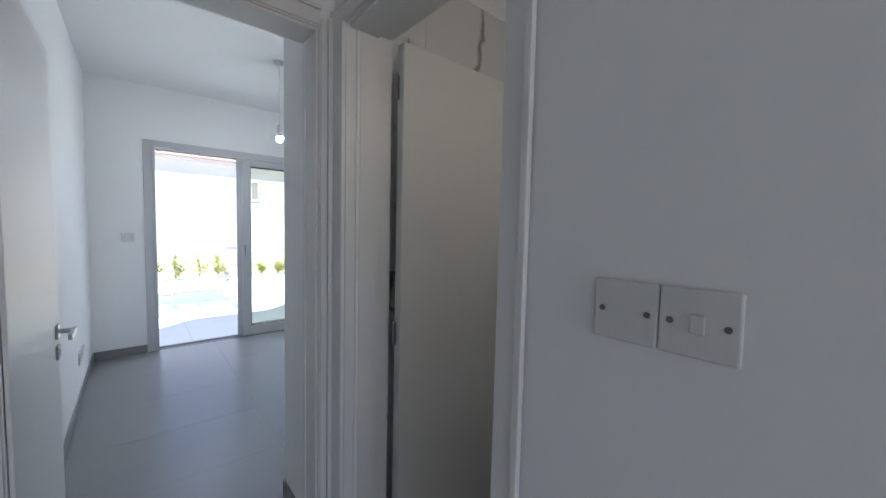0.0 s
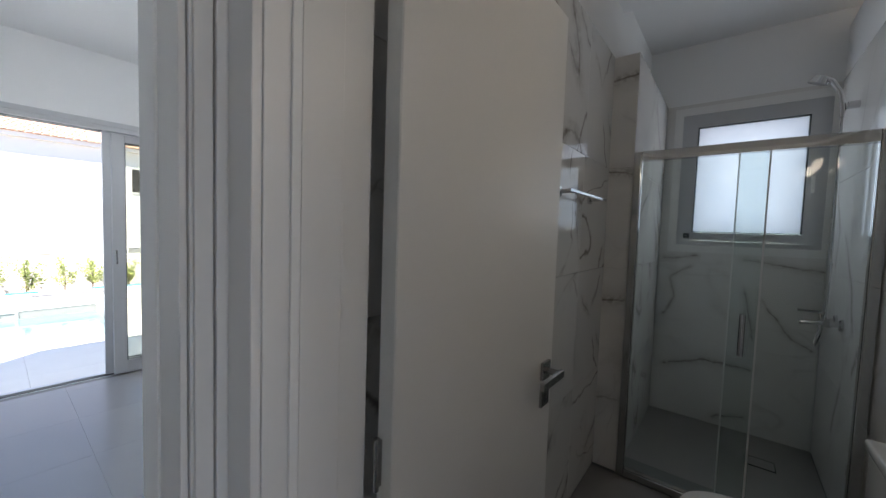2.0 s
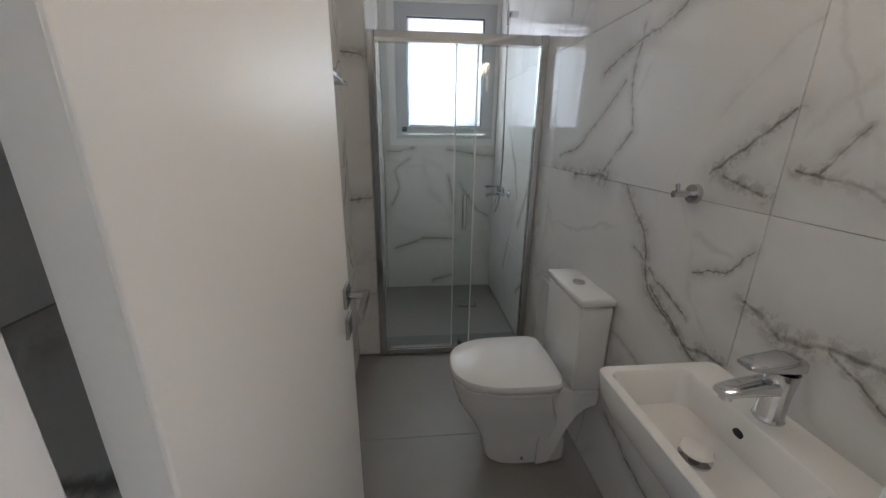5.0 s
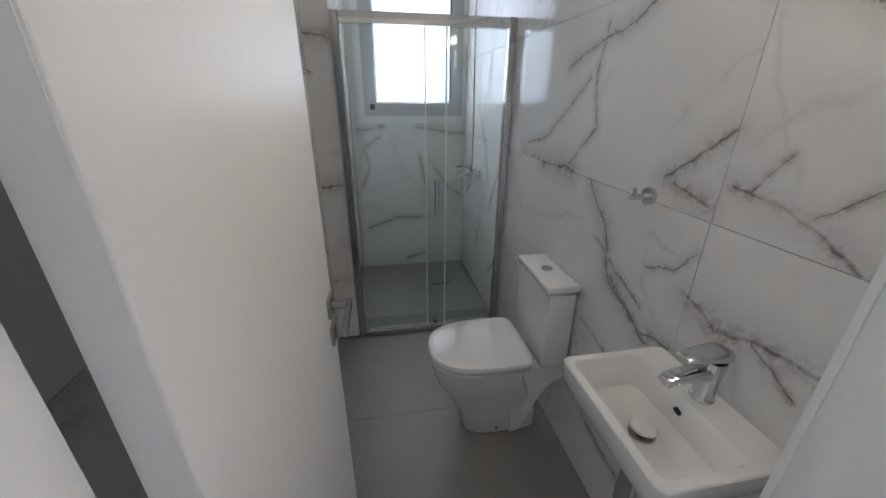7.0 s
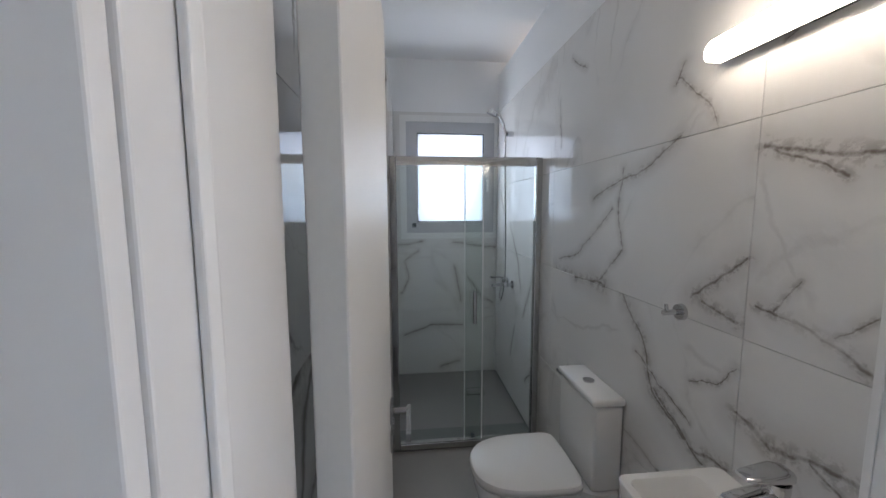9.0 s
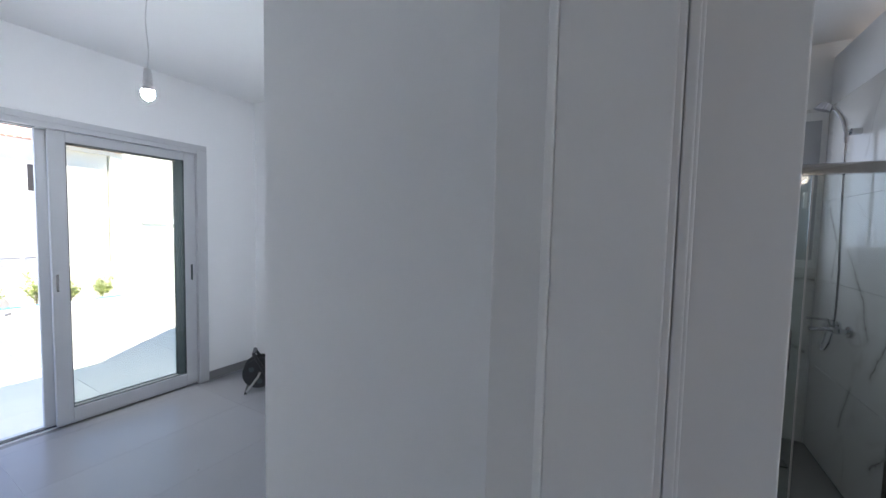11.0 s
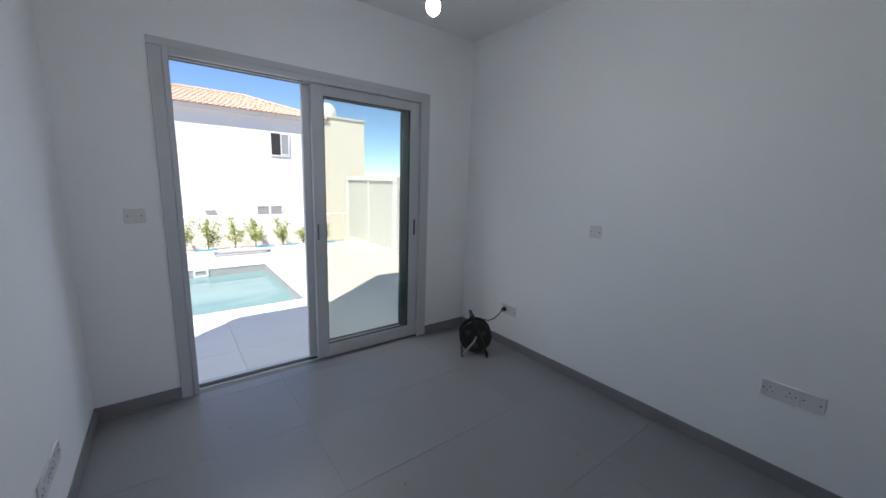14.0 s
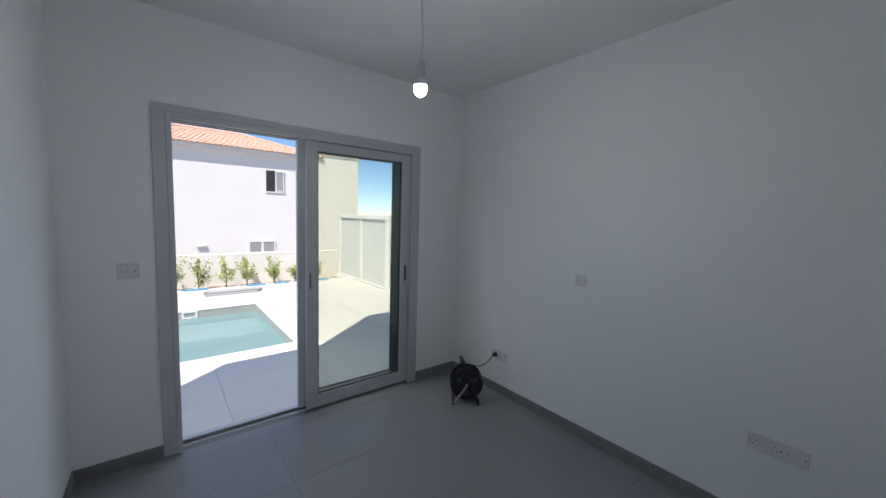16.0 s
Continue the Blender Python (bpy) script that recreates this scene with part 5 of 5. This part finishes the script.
def bush(k, x, y, h):
    t = thing("shrub", ("young green shrub" if k % 2 else "thin yellow-green shrub") + " in the planting bed by the garden wall", "shrub", (x, y, -0.161), "shrubs by the wall")
    rnd = random.Random(40 + k)
    trunk = cyl(bmesh.new(), (0, 0, 0), (0.01, 0, h * 0.55), 0.012, 0.006, n=8)
    tips = []
    for i in range(9):
        a, e = rnd.uniform(0, 6.3), rnd.uniform(0.45, 1.1)
        s = Vector((0, 0, h * rnd.uniform(0.1, 0.6)))
        d = Vector((math.cos(a) * h * 0.45 * rnd.uniform(0.2, 1), math.sin(a) * h * 0.37 * rnd.uniform(0.4, 1), h * e - s.z))
        cyl(trunk, s, s + d, 0.005, 0.002, n=6)
        tips.append((s, d))
    part("trunk", trunk, M_STEM, t, "thin brown stems")
    bm = bmesh.new()
    for i in range(620 if k % 3 else 420):
        s, d = rnd.choice(tips)
        p = s + d * rnd.uniform(0.1, 1.05) + Vector((rnd.gauss(0, 0.03), rnd.gauss(0, 0.03), rnd.gauss(0, 0.025)))
        u = Vector((rnd.gauss(0, 1), rnd.gauss(0, 1), rnd.gauss(0.3, 0.7))).normalized()
        w = u.orthogonal().normalized()
        w.rotate(Matrix.Rotation(rnd.uniform(0, 6.3), 3, u))
        l = rnd.uniform(0.03, 0.06)
        v = [bm.verts.new(p), bm.verts.new(p + u * l * 0.5 + w * l * 0.34), bm.verts.new(p + u * l), bm.verts.new(p + u * l * 0.5 - w * l * 0.34)]
        bm.faces.new(v)
    me = part("crown", bm, M_LEAF, t, "loose crown of small leaves")


for k, (x, h) in enumerate(((-0.9, 0.55), (-0.35, 0.5), (0.2, 0.6), (0.66, 0.55), (1.09, 0.64), (1.53, 0.60), (2.04, 0.64), (2.46, 0.54), (3.04, 0.66), (3.5, 0.42), (4.0, 0.45))):
    bush(k, x, 11.75 + 0.05 * math.sin(k * 2), h * (1.1 + 0.12 * math.sin(k * 3.7)))

rnd = random.Random(9)
bm = bmesh.new()
for k in range(300):
    c = Vector((rnd.uniform(-1.2, 4.5), rnd.uniform(11.32, 12.0), -0.15 + rnd.uniform(0, 0.02)))
    s = rnd.uniform(0.02, 0.05)
    bmesh.ops.create_icosphere(bm, subdivisions=1, radius=s, matrix=Matrix.Translation(c) @ Matrix.Diagonal((rnd.uniform(0.8, 1.5), rnd.uniform(0.8, 1.3), 0.6, 1)))
part("cobbles", bm, M_STONE, label="white cobbles strewn round the shrubs", kind="stuff", category="cobbles")

for k, (x, w, dy) in enumerate(((0.3, 0.35, 0.0), (1.45, 0.42, 0.03), (2.55, 0.40, 0.02), (3.05, 0.30, 0.04), (3.9, 0.45, 0.0))):
    bm = bmesh.new()
    for j, dz in enumerate((0.0, 0.012)):
        box(bm, (-w / 2 + 0.05 * j, -0.05, dz), (w / 2 - 0.03 * j, 0.05, dz + 0.010))
    part("blue_film_strip", bm, M_BLUE, at=(x, 11.17 + dy, PZ + 0.0305), label="folded strip of blue protective film on the kerb", category="film strip", group="film strips on the kerb")
for j in range(7):
    bm = cyl(bmesh.new(), (-0.45, 0, 0), (0.45, 0, 0), 0.02, n=12)
    part("pipe", bm, M_PIPE, at=(2.0 + 0.05 * (j % 3), 10.62 + 0.07 * (j if j < 4 else j - 3.5), PZ + 0.0205 + (0.036 if j > 3 else 0)), label="loose grey plastic pipe lying on the patio", category="pipe", group="pipes on the patio", smooth=True)


# ---- neighbouring houses ----
def flat_window(parent, x0, x1, z0, z1, y, leaves, openleaf=-1):
    w = part("window", boxes(((x0 - 0.03, y - 0.04, z0 - 0.06), (x1 + 0.03, y - 0.005, z0 - 0.005))), M_WHITE, parent, "white framed window with a sill")
    part("pane_recess", boxes(((x0, y - 0.012, z0), (x1, y - 0.006, z1))), M_ROOM, w, "dark opening behind the window")
    f = 0.045
    n = leaves
    for k in range(n):
        a, b = x0 + (x1 - x0) * k / n, x0 + (x1 - x0) * (k + 1) / n
        if k == openleaf:
            continue
        bm = boxes(((a, y - 0.05, z0), (a + f, y - 0.013, z1)), ((b - f, y - 0.05, z0), (b, y - 0.013, z1)), ((a + f, y - 0.05, z0), (b - f, y - 0.013, z0 + f)), ((a + f, y - 0.05, z1 - f), (b - f, y - 0.013, z1)))
        part("frame", bm, M_WHITE, w)
        part("pane", boxes(((a + f, y - 0.03, z0 + f), (b - f, y - 0.022, z1 - f))), M_BLIND, w, "pale blinded pane")


def neighbour():
    t = thing("neighbour_house", "white rendered two-storey house with a terracotta hip roof", "house", (0, 20, -1.5))
    X0, X1, D, E = -1.4, 6.75, 6.0, 5.62
    part("wall", boxes(((X0, 0, 0), (X1, D, E))), M_STUCCO, t)
    part("roof_overhang", boxes(((X0 - 0.22, -0.22, E - 0.12), (X1 + 0.22, D + 0.22, E + 0.02))), M_STUCCO, t, "white roof overhang")
    r0, r1 = Vector((X0 + 3.1, D / 2, E + 1.12)), Vector((X1 - 2.6, D / 2, E + 1.12))
    c = [Vector((X0 - 0.3, -0.3, E + 0.021)), Vector((X1 + 0.3, -0.3, E + 0.021)), Vector((X1 + 0.3, D + 0.3, E + 0.021)), Vector((X0 - 0.3, D + 0.3, E + 0.021))]
    bm = bmesh.new()
    v = [bm.verts.new(p) for p in c + [r0, r1]]
    for f in ((0, 1, 5, 4), (1, 2, 5), (2, 3, 4, 5), (3, 0, 4), (0, 3, 2, 1)):
        bm.faces.new([v[i] for i in f])
    roof = part("roof", bm, M_ROOF, t, "terracotta tiled hip roof")
    # courses of tiles on the front and the side slope
    bm = bmesh.new()
    for (a, b, p, q) in ((c[0], c[1], r0, r1), (c[1], c[2], r1, r1), (c[3], c[0], r0, r0)):
        n = 13
        nor = (b - a).cross(p - a).normalized()
        along = (b - a).normalized()
        for i in range(n):
            s0, s1 = i / n, (i + 1) / n
            l0, l1 = a.lerp(p, s0), b.lerp(q, s0)
            width = (l1 - l0).length
            m = max(1, int(width / 0.19))
            rise = (a.lerp(p, s1) - l0)
            rise = rise - along * rise.dot(along)
            for j in range(m):
                o = l0 + along * (width * j / m) + nor * 0.012
                ww = width / m * 0.92
                pts = [o, o + along * ww * 0.25 + nor * 0.028, o + along * ww * 0.75 + nor * 0.028, o + along * ww]
                lo = [bm.verts.new(x) for x in pts]
                hi = [bm.verts.new(x + rise * 1.02 - nor * 0.008) for x in pts]
                for k in range(3):
                    bm.faces.new((lo[k], lo[k + 1], hi[k + 1], hi[k]))
                bm.faces.new(lo[::-1])
    part("roof_tiles", bm, M_ROOF, roof, "rows of curved terracotta tiles", kind="stuff")
    for a, b in ((r0, r1), (c[1], r1), (c[0], r0)):
        part("ridge", cyl(bmesh.new(), a + Vector((0, 0, 0.03)), b + Vector((0, 0, 0.03)), 0.08, n=10), M_ROOF, roof, smooth=True)
    flat_window(t, 4.68, 5.42, 3.96, 4.86, 0, 2, 0)
    flat_window(t, 3.96, 5.02, 1.26, 1.78, 0, 2)
    l = part("wall_light", bevelled(boxes(((2.08, -0.10, 1.56), (2.42, -0.001, 1.66))), 0.02), M_SLAT, t, "small grey wall light")


neighbour()


def cream_house():
    t = thing("cream_building", "plain cream rendered flat-roofed building", "building", (0, 19.8, -1.5))
    part("wall", boxes(((6.80, 0, 0), (8.90, 8, 5.79))), M_BEIGE, t)
    part("roof_slab", boxes(((6.77, -0.05, 5.791), (8.93, 8.05, 5.85))), M_BEIGE, t)
    part("side_wall", boxes(((8.901, 0.6, 0), (9.15, 7, 5.38))), M_BEIGE, t)
    part("pipe", cyl(bmesh.new(), (8.6, -0.06, 1.4), (8.6, -0.06, 3.0), 0.04, n=10), M_BEIGE, t, smooth=True)
    w = thing("water_tank", "round white rooftop water tank", "water tank", (7.42, 20.9, 4.351))
    part("tank_body", lathe(bmesh.new(), [(0.44, 0.0), (0.48, 0.08), (0.5, 0.26)] + [(0.5 * math.cos(radians(a)), 0.28 + 0.5 * math.sin(radians(a))) for a in range(10, 90, 10)] + [(0.02, 0.78)], n=28), M_STUCCO, w, smooth=True)


cream_house()

# ---- tiles of walls and floors ----
ZR = [0.6, 1.195, 1.77]
sw = bpy.data.objects["wall_bath_south"]
nw = bpy.data.objects["wall_bath_north"]
ew = bpy.data.objects["wall_bath_end"]
nb = bpy.data.objects["wall_bath_nib"]
dw = bpy.data.objects["wall_bathroom_door"]
part("tile_backing", boxes(((XB + 0.001, BS - 0.0119, 0), (XE, BS - 0.006, 2.398))), M_TGROUT, sw)
part("tile_backing", boxes(((XB + 0.001, BN + 0.006, 0), (XS, BN + 0.0119, 2.398))), M_TGROUT, nw)
part("tile_backing", boxes(((XE + 0.006, BS, -0.01), (XE + 0.0119, 1.70, 1.28)), ((XE + 0.006, BS, 2.365), (XE + 0.0119, 1.70, 2.398))), M_TGROUT, ew)
tiled(sw, "y", BS - 0.0055, 0.0055, M_SOUTH_LOW, (XB + 0.002, 0.0, 3.195, 1.2), [0.795, 1.995], [0.6])
tiled(sw, "y", BS - 0.0055, 0.0055, M_SOUTH_HIGH, (XB + 0.002, 1.2, 3.195, 2.4), [0.795, 1.995], [1.745])
tiled(sw, "y", BS - 0.0055, 0.0055, M_SHOWER, (3.195, 0.0, XE - 0.001, 2.4), [4.395], [0.6, 1.2, 1.745])
tiled(nw, "y", BN, 0.0055, M_MARBLE, (XB + 0.002, 0.0, XS + 0.01, 2.4), [1.75, 2.95], ZR)
tiled(ew, "x", XE, 0.0055, M_END, (BS + 0.001, -0.012, 1.699, 2.4), [], ZR, holes=[(0.74, 1.28, 1.64, 2.365)])
tiled(nb, "x", XS, 0.0115, M_PIER, (1.70, 0.0, BN + 0.010, 2.4), [], ZR)
tiled(nb, "y", 1.70, 0.0115, M_MARBLE, (XS + 0.013, -0.012, XE - 0.001, 2.4), [4.0], ZR)
tiled(dw, "x", XB + 0.001, 0.0045, M_MARBLE, (BS + 0.001, 0.0, D2[0] - 0.07, 2.4), [], ZR)
part("floor_bathroom", boxes(((XB, BS - 0.2, -0.2), (XS - 0.02, BN + 0.1, -0.0105))), M_TGROUT, kind="structure", label="matt grey porcelain bathroom floor tiles")
fb = bpy.data.objects["floor_bathroom"]
tiled(fb, "z", -0.010, 0.010, M_BFLOOR, (XB - 0.09, BS + 0.001, XS - 0.024, BN - 0.001), [1.49, 2.69], [], name="floor_tile")
part("floor_shower", boxes(((XS - 0.019, BS + 0.001, -0.2), (XE + 0.005, BN, -0.012))), M_BFLOOR, kind="structure", label="dark grey shower floor")
for area in ((XL, YP, XR, YW - 0.011), (XL, YB, XP, YP), (XP + 0.12, YB, XR, YP), (D1[0], YH, D1[1], YB), (-0.04, -2.7, XH, YH), (XH, D2[0], XB - 0.091, D2[1])):
    tiled(floor_bed, "z", -0.006, 0.006, M_FLOOR, area, FX, FY, name="floor_tile", gap=0.0005, ease=0.0004)
pt = bpy.data.objects["patio_base"]
PX, PY = [1.31 + 0.9 * k for k in range(-8, 5)], [6.10 + 0.9 * k for k in range(6)]
for area in ((-3.5, YW + 0.202, 4.72, POOL[1] - CO), (POOL[2] + CO, POOL[1] - CO, 4.72, 11.095), (-3.5, POOL[3] + CO, POOL[2] + CO, 11.095)):
    tiled(pt, "z", PZ - 0.0135, 0.0135, M_PATIO, area, PX, PY, name="paving_tile", gap=0.0012)
for area, us, vs in (((-3.5, POOL[1] - CO, POOL[2] + CO, POOL[1] + 0.01), [-3.5 + 0.6 * k for k in range(1, 10)], []), ((-3.5, POOL[3] - 0.01, POOL[2] + CO, POOL[3] + CO), [-3.5 + 0.6 * k for k in range(1, 10)], []), ((POOL[2] - 0.01, POOL[1] + 0.01, POOL[2] + CO, POOL[3] - 0.01), [], [POOL[1] + 0.6 * k for k in range(1, 4)])):
    tiled(pt, "z", PZ - 0.013, 0.018, M_COPING, area, us, vs, name="coping_stone", gap=0.002, ease=0.004)
